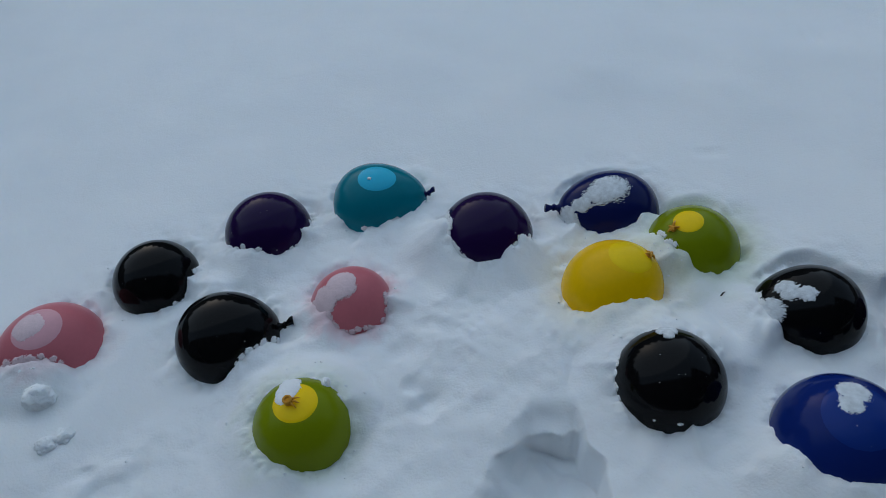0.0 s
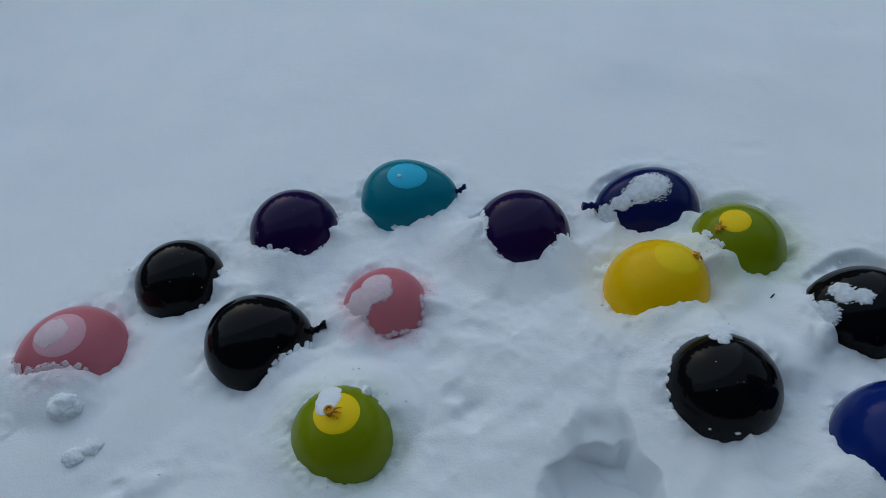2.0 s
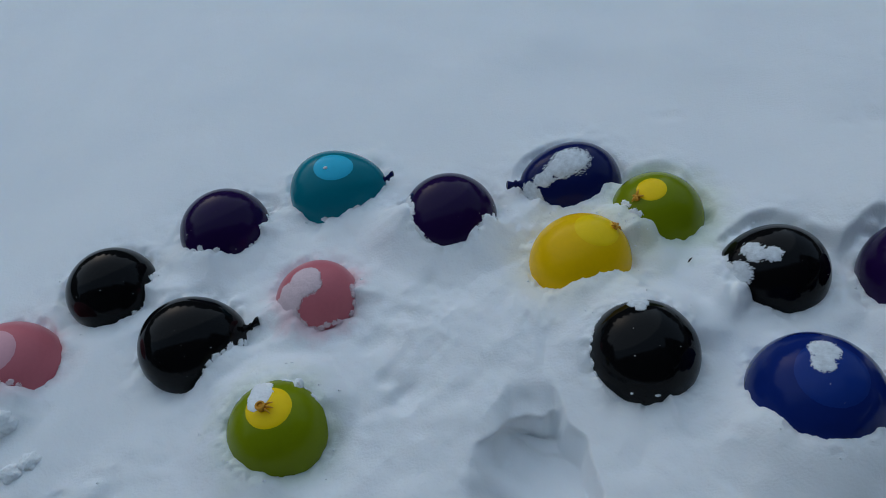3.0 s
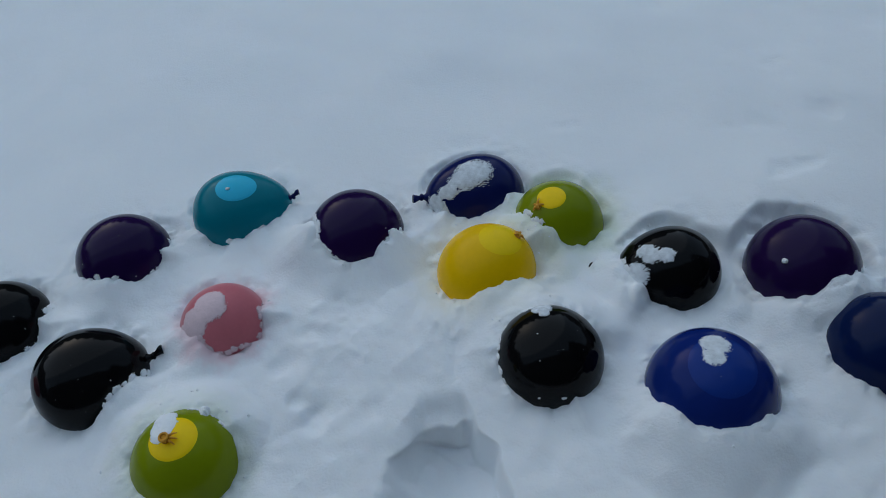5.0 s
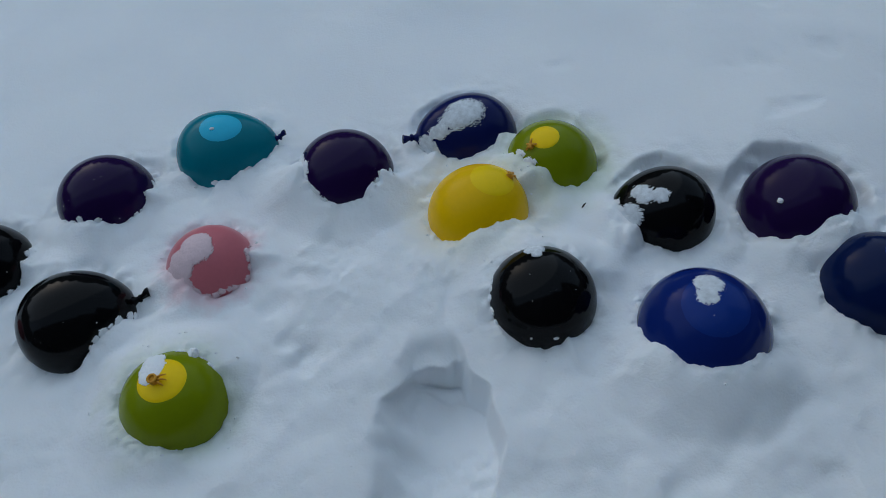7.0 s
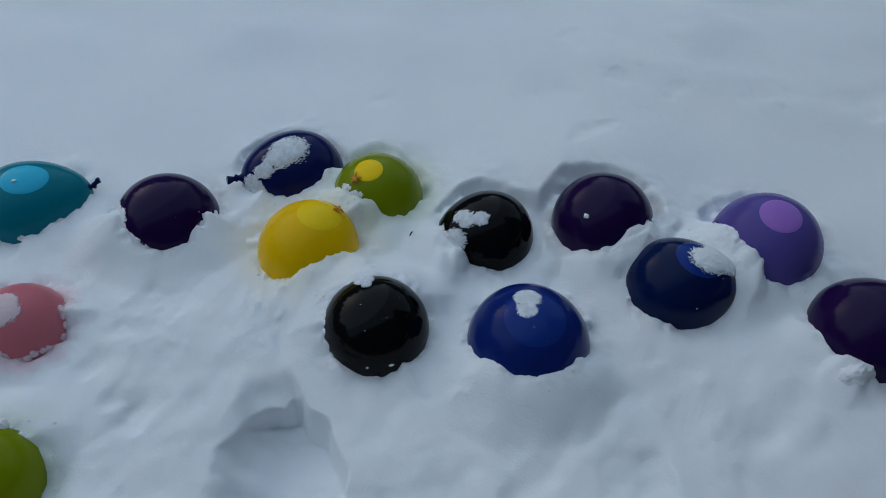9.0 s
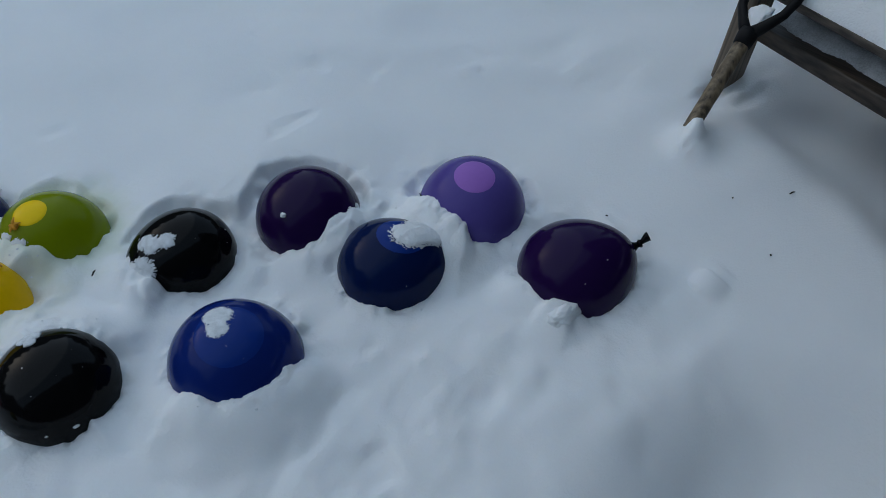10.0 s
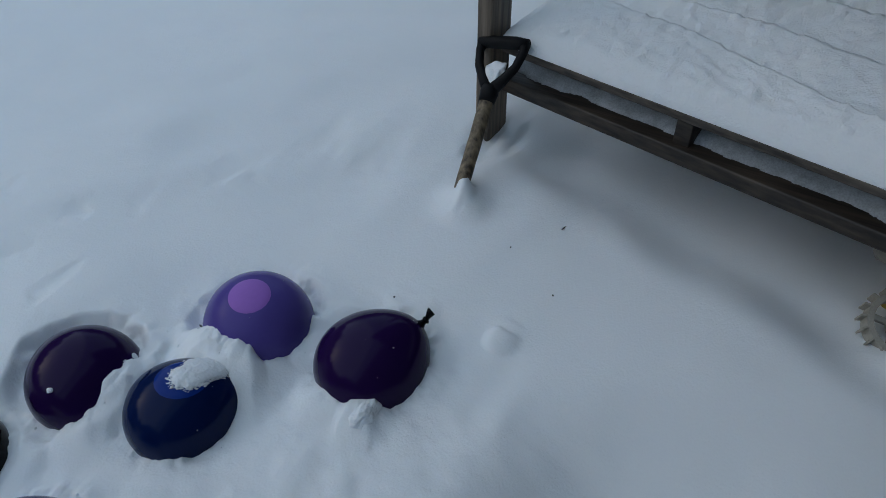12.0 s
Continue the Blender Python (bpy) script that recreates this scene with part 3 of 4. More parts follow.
def fringe(name, start, end, high, label, seed, wide=7.0, thick=0.0016, mat=None):
    """A crumbly rim of snow clinging to a balloon along its snow line, between two compass angles (0: +x, 90: +y)."""
    rng = random.Random(seed)
    n = max(3, int(abs(end - start) / 7))
    lobes = []
    for i in range(n + 1):
        a = start + (end - start) * i / n + rng.uniform(-3, 3)
        a, e = radians(a), radians(line_height(name, a) + high + rng.uniform(-4, 4))
        lobes.append(((math.cos(a) * math.cos(e), math.sin(a) * math.cos(e), math.sin(e)), 0.75 * wide * rng.uniform(0.6, 1.3)))
    snow_cap(name, lobes, thick, label, 1.1, seed, mat or loose_snow)


black = latex("black_latex", (0.0035, 0.0035, 0.004), 0.12)
plum = latex("plum_latex", (0.017, 0.005, 0.048), 0.15)
navy = latex("navy_latex", (0.006, 0.011, 0.085), 0.18)
blue = latex("blue_latex", (0.006, 0.021, 0.155), 0.13)
ink = latex("ink_latex", (0.003, 0.011, 0.060), 0.15)
teal = latex("teal_latex", (0.001, 0.195, 0.255), 0.22)
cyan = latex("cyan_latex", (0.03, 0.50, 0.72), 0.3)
pink = latex("pink_latex", (0.62, 0.17, 0.20), 0.33)
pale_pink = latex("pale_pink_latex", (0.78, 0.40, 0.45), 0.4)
lime = latex("lime_latex", (0.215, 0.265, 0.004), 0.2)
gold = latex("gold_latex", (0.92, 0.53, 0.001), 0.28, 0.12)
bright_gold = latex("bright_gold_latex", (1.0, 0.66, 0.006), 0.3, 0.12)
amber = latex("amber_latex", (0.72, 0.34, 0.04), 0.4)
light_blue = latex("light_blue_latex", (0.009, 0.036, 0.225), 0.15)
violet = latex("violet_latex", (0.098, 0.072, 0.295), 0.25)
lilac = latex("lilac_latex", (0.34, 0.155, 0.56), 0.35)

balloon("plum_far_left", plum, plum, "dark plum frozen water balloon, half sunk in snow", None, "tail")
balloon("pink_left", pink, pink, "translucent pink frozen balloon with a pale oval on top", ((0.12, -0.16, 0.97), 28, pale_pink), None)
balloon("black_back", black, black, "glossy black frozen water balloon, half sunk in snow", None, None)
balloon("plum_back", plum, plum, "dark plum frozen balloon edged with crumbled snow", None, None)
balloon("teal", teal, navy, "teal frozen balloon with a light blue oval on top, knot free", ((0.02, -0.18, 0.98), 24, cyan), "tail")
balloon("plum_middle", plum, plum, "dark plum frozen balloon, crumbled snow along one side", None, None)
balloon("navy", navy, navy, "navy blue frozen balloon under a crust of snow, knot free", None, "long")
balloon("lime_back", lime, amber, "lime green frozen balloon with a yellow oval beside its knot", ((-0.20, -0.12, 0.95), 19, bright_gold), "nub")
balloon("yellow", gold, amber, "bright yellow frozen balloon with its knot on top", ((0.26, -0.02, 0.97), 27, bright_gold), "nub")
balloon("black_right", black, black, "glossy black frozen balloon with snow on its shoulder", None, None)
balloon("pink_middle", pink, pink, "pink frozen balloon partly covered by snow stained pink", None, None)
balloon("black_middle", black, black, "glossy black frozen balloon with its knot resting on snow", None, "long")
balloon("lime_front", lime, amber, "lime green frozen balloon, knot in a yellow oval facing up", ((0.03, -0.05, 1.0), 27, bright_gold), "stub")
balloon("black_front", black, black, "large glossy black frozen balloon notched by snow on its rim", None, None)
# On blue the lighter oval is the sky's reflection put into the colour.
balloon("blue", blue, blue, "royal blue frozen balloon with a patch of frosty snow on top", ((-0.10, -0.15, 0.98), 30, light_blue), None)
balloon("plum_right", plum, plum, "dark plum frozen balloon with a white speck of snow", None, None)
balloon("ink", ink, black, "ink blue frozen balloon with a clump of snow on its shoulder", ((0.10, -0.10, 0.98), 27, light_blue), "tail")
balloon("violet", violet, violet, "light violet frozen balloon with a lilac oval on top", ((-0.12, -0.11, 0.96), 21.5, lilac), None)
balloon("plum_end", plum, black, "dark plum frozen balloon with its knot pointing away", None, "long")

crust = material("frosty_crust", (0.74, 0.78, 0.82), rough=0.7, spread=0.25, scale=110, bump=0.6, bump_scale=420)
pink_snow = material("pink_snow", (0.80, 0.60, 0.63), rough=0.7, spread=0.08, scale=30, bump=0.4, bump_scale=300)
snow_cap("navy", [((-0.02, -0.22, 0.96), 22), ((-0.20, -0.32, 0.90), 18), ((-0.55, -0.45, 0.66), 12), ((-0.82, -0.45, 0.32), 15)], 0.0022, "frosty crust of snow on the navy balloon", 1.0, 1)
snow_cap("black_right", [((-0.55, 0.02, 0.82), 10), ((-0.50, -0.15, 0.82), 12), ((-0.28, -0.28, 0.88), 10), ((-0.80, -0.32, 0.45), 16)], 0.0016, "frosty crust of snow on the black balloon", 1.1, 2)
snow_cap("blue", [((-0.07, 0.19, 0.96), 12.5), ((-0.18, 0.0, 0.98), 9.5)], 0.0014, "small frosty patch of snow on the blue balloon", 0.5, 3)
snow_cap("ink", [((0.16, -0.18, 0.96), 19), ((0.50, -0.14, 0.82), 22), ((0.80, -0.10, 0.50), 24)], 0.008, "clump of loose snow on the ink blue balloon", 0.8, 4, loose_snow)
snow_cap("pink_left", [((-0.02, -0.14, 0.98), 17)], 0.0025, "thin disc of snow on the pink balloon", 0.12, 5, pink_snow)
snow_cap("pink_middle", [((-0.10, -0.20, 0.97), 24), ((-0.50, -0.42, 0.70), 22), ((-0.68, -0.60, 0.35), 26)], 0.0025, "soft snow lying over the pink balloon", 0.4, 6, pink_snow)
snow_cap("lime_front", [((-0.16, 0.42, 0.92), 13), ((-0.16, 0.24, 0.97), 15), ((-0.18, 0.06, 1.0), 12)], 0.003, "small lump of snow beside the balloon's knot", 0.2, 7, loose_snow)
snow_cap("black_front", [((-0.02, 0.52, 0.85), 11), ((-0.04, 0.34, 0.94), 6)], 0.004, "small tongue of snow over the black balloon's rim", 0.3, 8)
fringe("black_back", -50, 12, -1, "crumbly rim of snow clinging to the black balloon", 21, 5)
fringe("black_middle", -80, -12, -1, "crumbly rim of snow clinging to the black balloon", 22, 6)
fringe("teal", -108, -60, -1, "crumbly rim of snow clinging to the teal balloon", 23, 5)
fringe("navy", 188, 232, -1, "crumbly rim of snow clinging to the navy balloon", 24, 8)
fringe("lime_back", 190, 262, -1, "crumbly rim of snow clinging to the green balloon", 25, 5)
fringe("black_right", 150, 222, -1, "crumbly rim of snow clinging to the black balloon", 26, 7)
fringe("black_front", 140, 200, -1, "crumbly rim of snow clinging to the black balloon", 27, 5)
fringe("black_front", 262, 300, -1, "crumbly rim of snow clinging to the black balloon", 28, 4)
fringe("black_front", 40, 120, -1, "crumbly rim of snow clinging to the black balloon", 29, 5)
fringe("plum_right", 252, 315, -1, "crumbly rim of snow clinging to the plum balloon", 31, 5)
fringe("plum_back", -135, 15, -1, "crumbly rim of snow clinging to the plum balloon", 32, 5)
fringe("plum_middle", -190, -120, -1, "crumbly rim of snow clinging to the plum balloon", 33, 7)
fringe("plum_middle", -50, -20, -1, "crumbly rim of snow clinging to the plum balloon", 34, 4)
fringe("ink", -70, -20, -1, "crumbly rim of snow clinging to the ink blue balloon", 35, 7)
fringe("lime_front", 20, 70, -1, "crumbly rim of snow clinging to the green balloon", 38, 5)
fringe("lime_front", 110, 165, -1, "crumbly rim of snow clinging to the green balloon", 39, 5)
fringe("pink_left", 190, 312, -1, "crumbly rim of snow clinging to the pink balloon", 51, 7, 0.004, pink_snow)
fringe("pink_middle", 235, 330, -1, "crumbly rim of snow clinging to the pink balloon", 52, 6, 0.003, pink_snow)
fringe("pink_middle", -25, 10, -1, "crumbly rim of snow clinging to the pink balloon", 53, 6, 0.003, pink_snow)


# small white speck and clumps lying against balloons
def snow_clump(x, y, z, size, label, seed):
    bm = bmesh.new()
    bmesh.ops.create_icosphere(bm, subdivisions=5 if max(size) > 0.008 else 3, radius=1)
    for v in bm.verts:
        p = v.co.copy()
        s = 1 + 0.30 * noise.noise(p * 1.3 + Vector((seed, 0, 0))) + 0.10 * noise.noise(p * 3.5 + Vector((0, seed, 0))) + 0.035 * noise.noise(p * 13)
        v.co = Vector((x, y, z)) + Vector((p.x * size[0], p.y * size[1], p.z * size[2])) * s
    tagged(finish("snow_clump", bm, loose_snow), label, "snow clump")


for x, y, size, seed in ((-0.795, 0.748, (0.030, 0.026, 0.020), 7.1), (-0.757, 0.660, (0.019, 0.016, 0.013), 8.3), (-0.728, 0.676, (0.016, 0.018, 0.012), 9.9)):
    snow_clump(x, y, ground_z(x, y) - 0.15 * size[2], size, "chunk of snow lying loose on the trodden snow", seed)
for way, size in (((-0.05, -0.98, 0.22), (0.0046, 0.002, 0.0025)), ((-0.46, -0.86, 0.20), (0.0024, 0.0015, 0.002))):
    spot = skin(BALLOONS["black_front"], way, 0.0003)
    snow_clump(*spot, size, "frosty speck on the glossy black balloon", 6.1)
snow_clump(0.986, 0.312, 0.060, (0.033, 0.018, 0.019), "crumbly clump of snow leaning on the plum balloon", 1.3)
spot = skin(BALLOONS["plum_right"], (-0.66, -0.28, 0.68), 0.001)
snow_clump(*spot, (0.005, 0.005, 0.004), "white speck of snow on the plum balloon", 2.1)
spot = skin(BALLOONS["teal"], (-0.13, -0.24, 0.96), 0.001)
snow_clump(*spot, (0.004, 0.0035, 0.003), "tiny fleck of snow on the teal balloon", 4.4)
spot = skin(BALLOONS["lime_front"], (0.50, 0.55, 0.68), 0.001)
snow_clump(*spot, (0.008, 0.011, 0.008), "crumb of snow on the green balloon", 5.2)

# ---------------------------------------------------------------- stray bits
bark = material("bark", (0.02, 0.017, 0.013), rough=0.8, scale=60)


def twig(x, y, length, turn, lift=0.004):
    bm = bmesh.new()
    z = ground_z(x, y) + lift
    a = radians(turn)
    d = Vector((math.cos(a), math.sin(a), 0.15)) * length
    p = Vector((x, y, z))
    add_tube(bm, [p - d / 2, p + Vector((0, 0, length * 0.15)), p + d / 2], [0.0012, 0.0016, 0.0007], 6)
    tagged(finish("twig", bm, bark), "tiny dark twig lying on the snow", "twig")


twig(0.430, 0.863, 0.012, 40, 0.006)
twig(1.575, 0.235, 0.013, -20)
twig(0.960, 0.655, 0.010, 80)
twig(1.46, 0.30, 0.004, 10)
twig(1.39, 0.17, 0.004, 60)
twig(1.22, 0.42, 0.004, 130)

# ---------------------------------------------------------------- the slatted bench under snow
grey_wood = wood_material("weathered_timber", (0.15, 0.12, 0.095), (0.035, 0.026, 0.02), 1)
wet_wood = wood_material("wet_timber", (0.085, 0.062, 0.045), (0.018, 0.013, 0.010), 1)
post_wood = wood_material("post_timber", (0.30, 0.23, 0.165), (0.10, 0.075, 0.055), 2)
BENCH = pose(1.815, 0.520, 0, 0, 0, -10.85)
bench = base("bench", 1.815, 0.520, 0.08)
tagged(bench, "weathered wooden slatted bench standing in deep snow", "bench")
LONG = 1.40
for k in range(5):
    bm = bmesh.new()
    add_box(bm, BENCH @ pose(0.070 + 0.178 * k, -LONG / 2 + 0.012, 0.3105), (0.14, LONG, 0.019), 0.004)
    part("slat", bm, grey_wood, bench)
bm = bmesh.new()
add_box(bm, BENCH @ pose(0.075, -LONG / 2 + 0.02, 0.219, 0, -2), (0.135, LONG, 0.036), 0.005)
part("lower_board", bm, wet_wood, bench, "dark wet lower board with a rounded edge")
for y in (-0.443, -1.06):
    bm = bmesh.new()
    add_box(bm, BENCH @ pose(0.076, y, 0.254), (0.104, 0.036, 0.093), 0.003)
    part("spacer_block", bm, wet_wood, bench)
# Unseen board, added to keep light from reaching the shelf from behind.
bm = bmesh.new()
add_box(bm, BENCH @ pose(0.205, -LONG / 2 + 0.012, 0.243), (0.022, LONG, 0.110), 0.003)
part("shade_board", bm, wet_wood, bench)
for y in (-0.25, -1.15):
    bm = bmesh.new()
    add_box(bm, BENCH @ pose(0.52, y, 0.268), (0.60, 0.04, 0.064), 0.003)
    part("crossbar", bm, grey_wood, bench)
for x, y, tall in ((1.836, 0.562, 0.62), (2.60, 0.43, 0.62), (1.68, -0.845, 0.30), (2.36, -0.97, 0.30)):
    bm = bmesh.new()
    add_box(bm, pose(x, y, tall / 2 - 0.05, 0, 0, -6), (0.082, 0.038, tall + 0.1), 0.005)
    part("post", bm, post_wood, bench, "weathered upright post")


# Snow greyed in its colour to stand for the shade under the slats.
shaded_snow = material("shaded_shelf_snow", (0.40, 0.43, 0.46), rough=0.8, spread=0.35, scale=30, bump=0.6, bump_scale=260)


def blanket(name, label, xs, ys, height, low):
    """Snow lying on boards: a heaped sheet with its edges turned down, in the bench's own axes."""
    bm = bmesh.new()
    px, py = np.meshgrid(xs, ys)
    pz = height(px, py)
    rows = [[bm.verts.new(BENCH @ Vector((px[j, i], py[j, i], pz[j, i]))) for i in range(len(xs))] for j in range(len(ys))]
    for a, b in zip(rows, rows[1:]):
        for k in range(len(xs) - 1):
            bm.faces.new((a[k], a[k + 1], b[k + 1], b[k]))
    rim = bmesh.ops.extrude_edge_only(bm, edges=[e for e in bm.edges if e.is_boundary])
    for v in rim["geom"]:
        if isinstance(v, bmesh.types.BMVert):
            v.co.z = low
    tagged(finish(name, bm, shaded_snow), label, "snow", kind="stuff")


def crest(k, y):
    bend = 0.045 * (value_noise(y, y * 0 + k * 3.0, 0.26, 21) - 0.5)
    return (0.001, 0.172 - 0.105 * step(-0.30, -0.85, y), 0.355 - 0.05 * step(-0.3, -0.9, y), 0.545 - 0.03 * step(-0.3, -0.9, y), 0.735, 0.90)[k] + bend * (k > 0)


def bench_snow(x, y, f, k):
    """Heaps that rise towards the back of each slat and break off behind it."""
    heap = (0.058 if k == 1 else 0.064) * f ** (0.6 if k == 1 else 1.0) - (0.016 if k > 1 else 0)
    edge, end = np.clip(x / 0.03, 0, 1) ** 0.5, np.clip((0.03 - y) / 0.05, 0, 1) ** 0.5
    body = 0.024 + heap + 0.010 * (value_noise(x, y, 0.16, 22) - 0.5) + 0.0035 * (value_noise(x, y, 0.045, 23) - 0.5) + 0.0052 * (value_noise(x, y, 0.017, 24) - 0.5) + 0.0036 * (value_noise(x, y, 0.0085, 48) - 0.5)
    return 0.3195 + np.maximum(0, body) * (0.35 + 0.65 * edge) * (0.2 + 0.8 * end)


bm = bmesh.new()
ys = 0.018 - 0.0065 * np.arange(214)
columns = []
for k in range(1, 6):
    for f in np.linspace(0, 1, 30):
        xs = crest(k - 1, ys) + (0.007 if k > 1 else 0) * (1 - f) + f * (crest(k, ys) - crest(k - 1, ys))
        columns.append([bm.verts.new(BENCH @ Vector(p)) for p in zip(xs, ys, bench_snow(xs, ys, f, k))])
for a, b in zip(columns, columns[1:]):
    for j in range(len(ys) - 1):
        bm.faces.new((a[j], b[j], b[j + 1], a[j + 1]))
rim = bmesh.ops.extrude_edge_only(bm, edges=[e for e in bm.edges if e.is_boundary])
for v in rim["geom"]:
    if isinstance(v, bmesh.types.BMVert):
        v.co.z = 0.317
tagged(finish("bench_snow", bm, snow_material("heaped_snow", bump=0.75)), "thick heaped blanket of snow lying on the bench slats", "snow", kind="stuff")


def shelf_snow(x, y):
    start = 0.046 + 0.016 * (value_noise(x * 0, y, 0.06, 25) - 0.5) + 0.004 * (value_noise(x, y, 0.009, 26) - 0.5)
    f = np.clip((x - start) / 0.10, 0, 2)
    drift = 0.2375 + 0.058 * f**0.7 + 0.0015 * (value_noise(x, y, 0.012, 27) - 0.5) + 0.006 * (value_noise(x, y, 0.05, 28) - 0.5)
    return np.where(f > 0, np.minimum(drift, 0.298), 0.232)


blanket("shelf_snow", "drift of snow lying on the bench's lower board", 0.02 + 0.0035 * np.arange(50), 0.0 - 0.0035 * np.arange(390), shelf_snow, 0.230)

# ---------------------------------------------------------------- the shovel leaning on the bench
black_plastic = material("black_plastic", (0.005, 0.005, 0.006), rough=0.6, specular=0.2, scale=40, bump=0.15, bump_scale=300)
shaft_wood = wood_material("shaft_timber", (0.30, 0.225, 0.14), (0.06, 0.042, 0.026), 2, dirt=0.2)
foot, grip = Vector((1.514, 0.468, 0.070)), Vector((1.805, 0.515, 0.347))
up = (grip - foot).normalized()
joint = foot + up * (grip - foot).length * 0.66
across = Vector((-0.10, -1.0, 0.13)).normalized()
across = (across - across.dot(up) * up).normalized()
shovel = base("shovel", *foot)
tagged(shovel, "old shovel stuck in the snow, wooden shaft and black handle", "shovel")
bm = bmesh.new()
n_shaft = 14
add_tube(bm, [foot + up * ((joint - foot).length * i / n_shaft) for i in range(n_shaft + 1)], [0.0160 + 0.0003 * math.sin(i * 1.9) for i in range(n_shaft + 1)], 14)
for v in bm.verts:
    v.co += 0.0005 * noise.noise(Vector((v.co.x * 120, v.co.y * 120, v.co.z * 14))) * Vector((1, 1, 0))
shaft = part("shaft", bm, shaft_wood, shovel, "cracked grey wooden shaft")
bm = bmesh.new()
half = 0.056
add_tube(bm, [joint - up * 0.018, joint + up * 0.004, joint + up * 0.018], [0.0185, 0.021, 0.019], 16)
for side in (-1, 1):
    pts = [joint + up * 0.010 + across * side * 0.004, joint + up * 0.036 + across * side * 0.026, joint + up * 0.066 + across * side * 0.047, joint + up * 0.100 + across * side * half, joint + up * 0.122 + across * side * (half - 0.001)]
    add_tube(bm, pts, [0.015, 0.012, 0.010, 0.010, 0.012], 12)
add_tube(bm, [joint + up * 0.120 - across * (half + 0.006), joint + up * 0.122 - across * 0.03, joint + up * 0.122 + across * 0.03, joint + up * 0.120 + across * (half + 0.006)], [0.012, 0.0145, 0.0145, 0.012], 14)
part("grip", bm, black_plastic, shovel, "black plastic D-shaped grip")
mid = joint + up * 0.044
bm = bmesh.new()
bmesh.ops.create_icosphere(bm, subdivisions=4, radius=1)
back = up.cross(across)
for v in bm.verts:
    p = v.co.copy()
    s = 1 + 0.3 * noise.noise(p * 1.7) + 0.1 * noise.noise(p * 5)
    wide = 0.020 + 0.018 * max(0, p.z)
    v.co = mid + (across * p.x * wide * 1.0 + up * p.z * 0.032 + back * p.y * 0.010) * s
tagged(finish("snow_wedge", bm, loose_snow), "wedge of snow caught inside the shovel's grip", "snow clump")

# ---------------------------------------------------------------- garden sprinkler under the bench
cream = material("cream_plastic", (0.36, 0.335, 0.285), rough=0.5, scale=30, spread=0.2, bump=0.15, bump_scale=150)
mustard = material("mustard_paint", (0.42, 0.30, 0.05), rough=0.5, scale=40, spread=0.25)
hub = Matrix.Translation((1.692, -0.408, 0.030)) @ pose(0, 0, 0, 10, -24, 0)
sprinkler = base("lawn_sprinkler", 1.70, -0.38, 0.0)
tagged(sprinkler, "cream plastic lawn sprinkler with a cleated wheel, half buried", "sprinkler")
bm = bmesh.new()


def add_ring(bm, m, inner, outer, low, high, sides=40):
    loops = []
    for r, z in ((inner, low), (outer, low), (outer, high), (inner, high)):
        loops.append([bm.verts.new(m @ Vector((r * math.cos(2 * math.pi * k / sides), r * math.sin(2 * math.pi * k / sides), z))) for k in range(sides)])
    for a, b in zip(loops, loops[1:] + loops[:1]):
        for k in range(sides):
            bm.faces.new((a[k], a[(k + 1) % sides], b[(k + 1) % sides], b[k]))


add_ring(bm, hub, 0.055, 0.066, -0.016, 0.016)
add_ring(bm, hub, 0.012, 0.024, -0.014, 0.014, 24)
for k in range(5):
    add_box(bm, hub @ pose(0, 0, 0, 0, 0, 72 * k + 20) @ pose(0.039, 0, 0), (0.038, 0.012, 0.010), 0.002)
wheel = part("wheel", bm, cream, sprinkler, "cream spoked wheel", False)
for k in range(18):
    bm = bmesh.new()
    add_box(bm, hub @ pose(0, 0, 0, 0, 0, 20 * k) @ pose(0.0705, 0, 0, 0, 0, 15), (0.014, 0.004, 0.030), 0.001)
    part("cleat", bm, cream, wheel, smooth=False)
bm = bmesh.new()
add_ring(bm, pose(1.860, -0.365, 0.066, 0, -68, 35), 0.020, 0.025, -0.035, 0.030, 32)
part("barrel", bm, cream, sprinkler, "open cream pipe end", False)
bm = bmesh.new()
add_tube(bm, [Vector((1.790, -0.385, 0.00)), Vector((1.785, -0.390, 0.05)), Vector((1.795, -0.43, 0.066))], [0.020, 0.017, 0.013], 14)
part("valve", bm, mustard, sprinkler, "mustard yellow valve body")

# ---------------------------------------------------------------- boards and posts at the yard's far side
dark_metal = material("dark_metal", (0.01, 0.01, 0.011), rough=0.5, scale=30)


def far_board(x, y, wide, turn, mat, top, label):
    bm = bmesh.new()
    z = ground_z(x, y)
    add_box(bm, pose(x, y, z + top / 2 - 0.05, 0, 0, turn), (wide, 0.03, top + 0.1), 0.004)
    tagged(finish("board", bm, mat, False), label, "board", group="boards standing in the snow")


def far_post(x, y, wide):
    bm = bmesh.new()
    z = ground_z(x, y)
    add_tube(bm, [(x, y, z - 0.1), (x, y, z + 0.45), (x, y, z + 0.9)], [wide / 2] * 3, 10)
    tagged(finish("metal_post", bm, dark_metal), "thin black metal post standing in the snow", "post", group="posts standing in the snow")


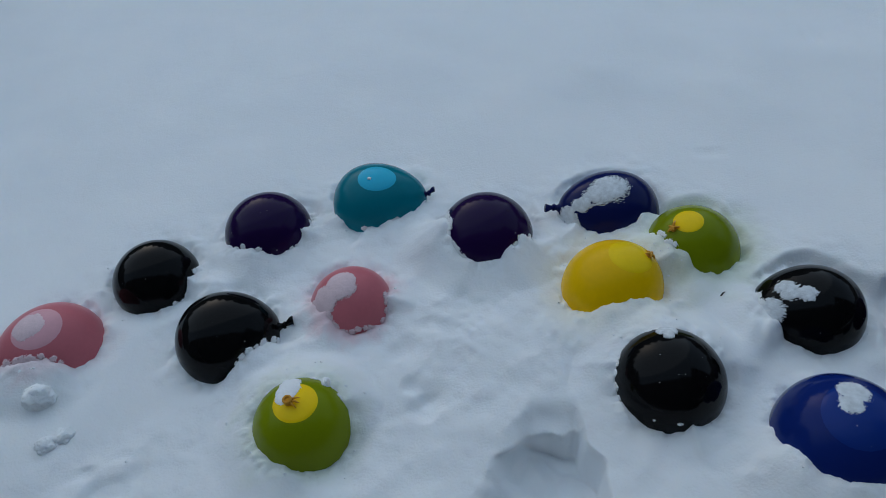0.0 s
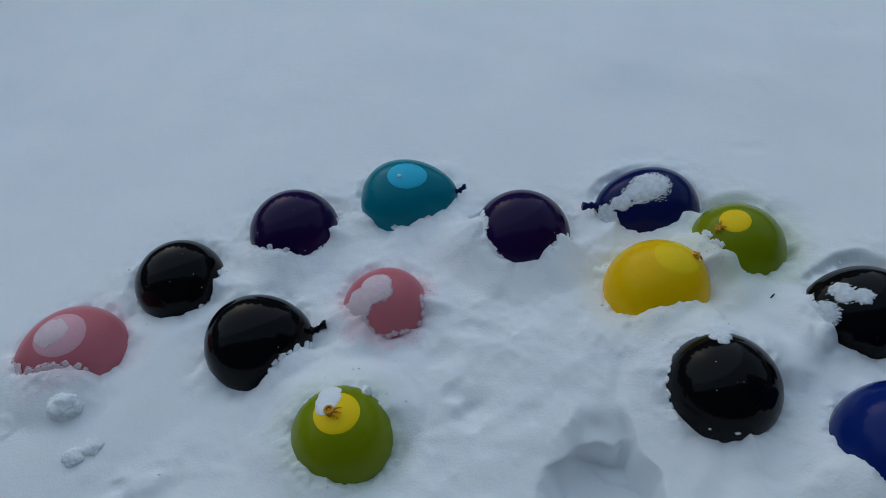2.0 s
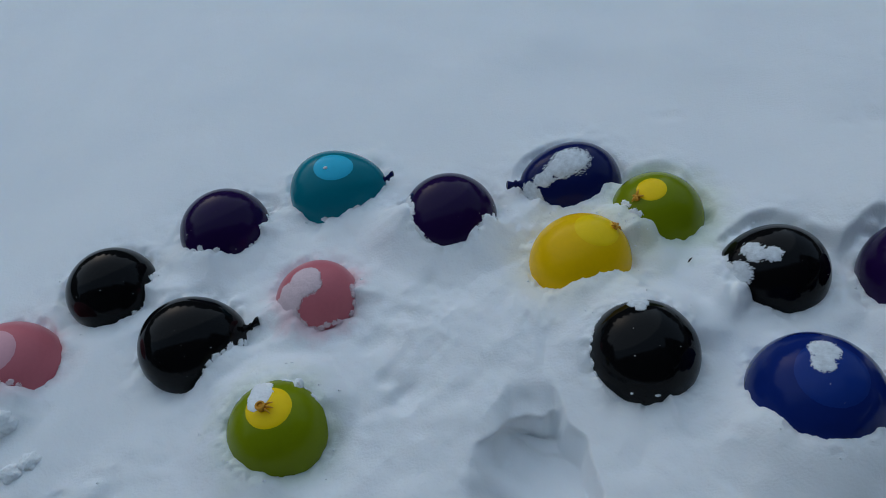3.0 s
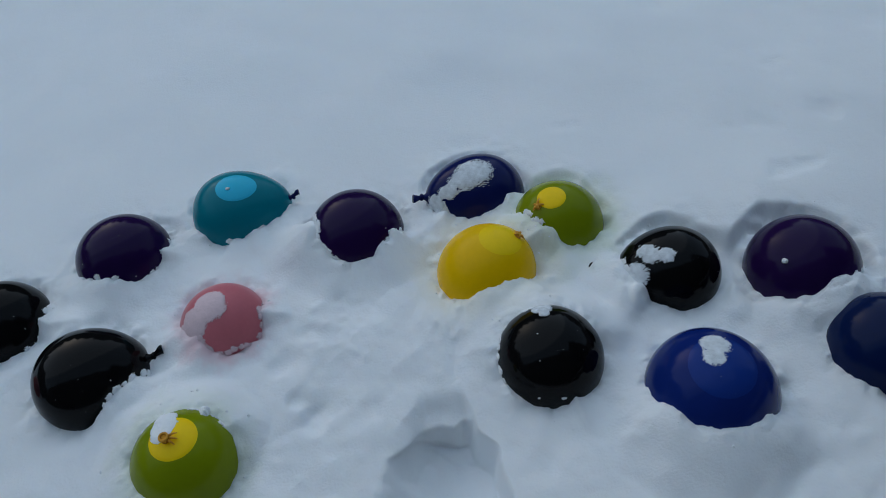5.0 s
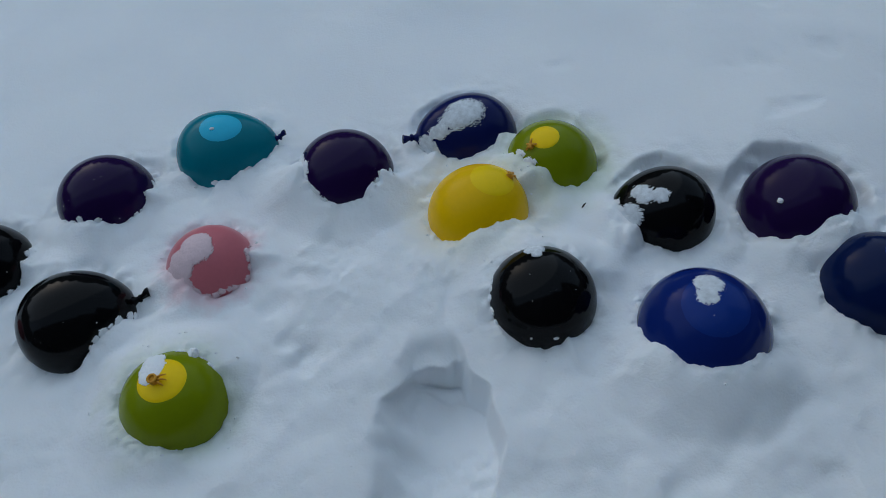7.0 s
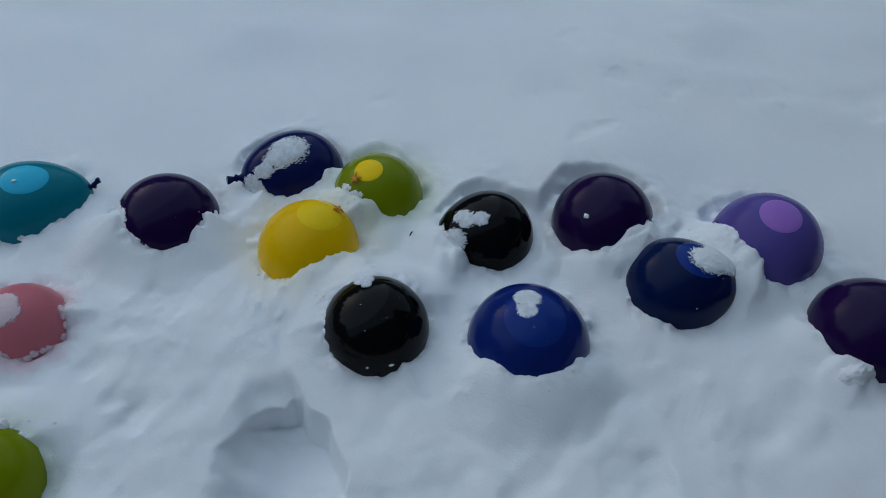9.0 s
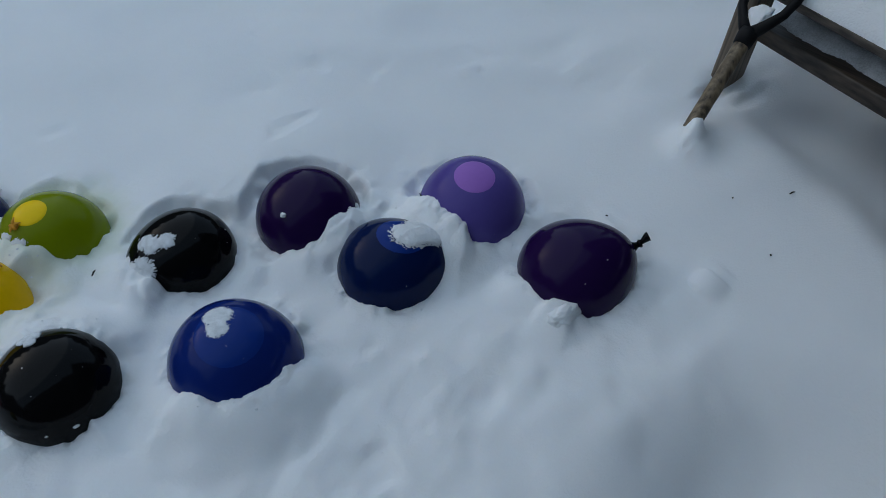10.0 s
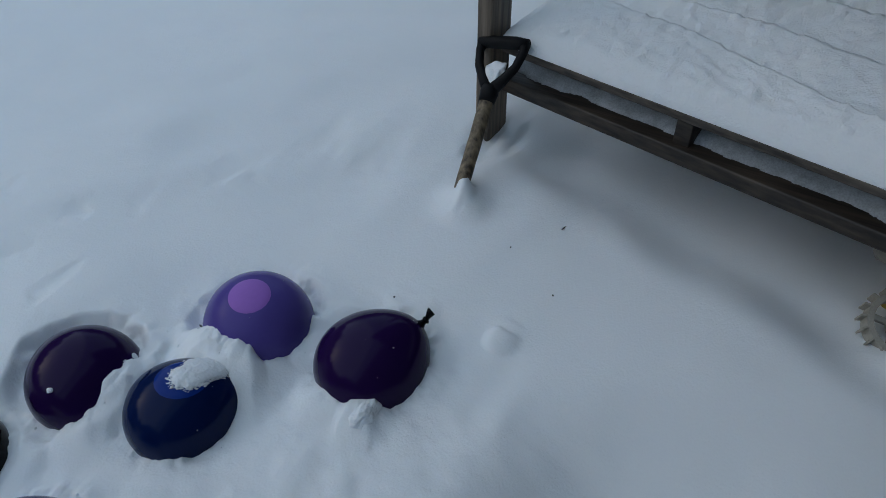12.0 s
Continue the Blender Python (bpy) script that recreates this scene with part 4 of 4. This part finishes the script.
far_board(-2.10, 2.49, 0.075, 20, post_wood, 0.8, "weathered brown board standing upright in snow")
far_board(-2.01, 2.56, 0.085, -35, post_wood, 0.8, "weathered brown board standing upright in snow")
far_board(-2.20, 2.47, 0.07, 10, post_wood, 0.8, "weathered brown board standing upright in snow")
far_post(-1.905, 2.55, 0.028)
far_post(-1.855, 2.60, 0.022)

# ---------------------------------------------------------------- crumbs of snow broken off round the balloons
rng = random.Random(5)
verts, faces = [], []
OCTA = [(1, 0, 0), (-1, 0, 0), (0, 1, 0), (0, -1, 0), (0, 0, 1), (0, 0, -1)]
SIDES = [(0, 2, 4), (2, 1, 4), (1, 3, 4), (3, 0, 4), (2, 0, 5), (1, 2, 5), (3, 1, 5), (0, 3, 5)]
spots = []
for cx, cy, cz, r, *_ in BALLOONS.values():
    for _ in range(30):
        a, d = rng.uniform(0, 2 * math.pi), r * 0.93 + abs(rng.gauss(0, 0.018))
        spots.append((cx + d * math.cos(a), cy + d * math.sin(a)))
for _ in range(40):
    spots.append((rng.uniform(-0.95, 1.2), rng.uniform(0.32, 0.75)))
heights = snow_height(np.array([p[0] for p in spots]), np.array([p[1] for p in spots]))
for (x, y), z in zip(spots, heights):
    size = 0.0008 + 0.0030 * rng.random() ** 3
    n0 = len(verts)
    for v in OCTA:
        k = size * rng.uniform(0.6, 1.3)
        verts.append((x + v[0] * k, y + v[1] * k, float(z) + v[2] * k * 0.8))
    faces += [tuple(n0 + i for i in f) for f in SIDES]
for name in ("black_back", "black_middle", "black_front", "black_right", "plum_back", "plum_middle", "plum_end", "ink", "blue", "violet"):
    for _ in range(7):
        a, e = rng.uniform(-2.9, 0.3), rng.uniform(0.25, 1.3)
        p = skin(BALLOONS[name], (math.cos(a) * math.cos(e), math.sin(a) * math.cos(e), math.sin(e)), 0.0002)
        size, n0 = 0.0004 + 0.0009 * rng.random() ** 2, len(verts)
        verts += [(p.x + v[0] * size, p.y + v[1] * size, p.z + v[2] * size * 0.7) for v in OCTA]
        faces += [tuple(n0 + i for i in f) for f in SIDES]
me = bpy.data.meshes.new("snow_crumbs")
me.from_pydata(verts, [], faces)
me.materials.append(loose_snow)
tagged(new("snow_crumbs", me), "fine crumbs of snow scattered round the balloons", "snow", kind="stuff")
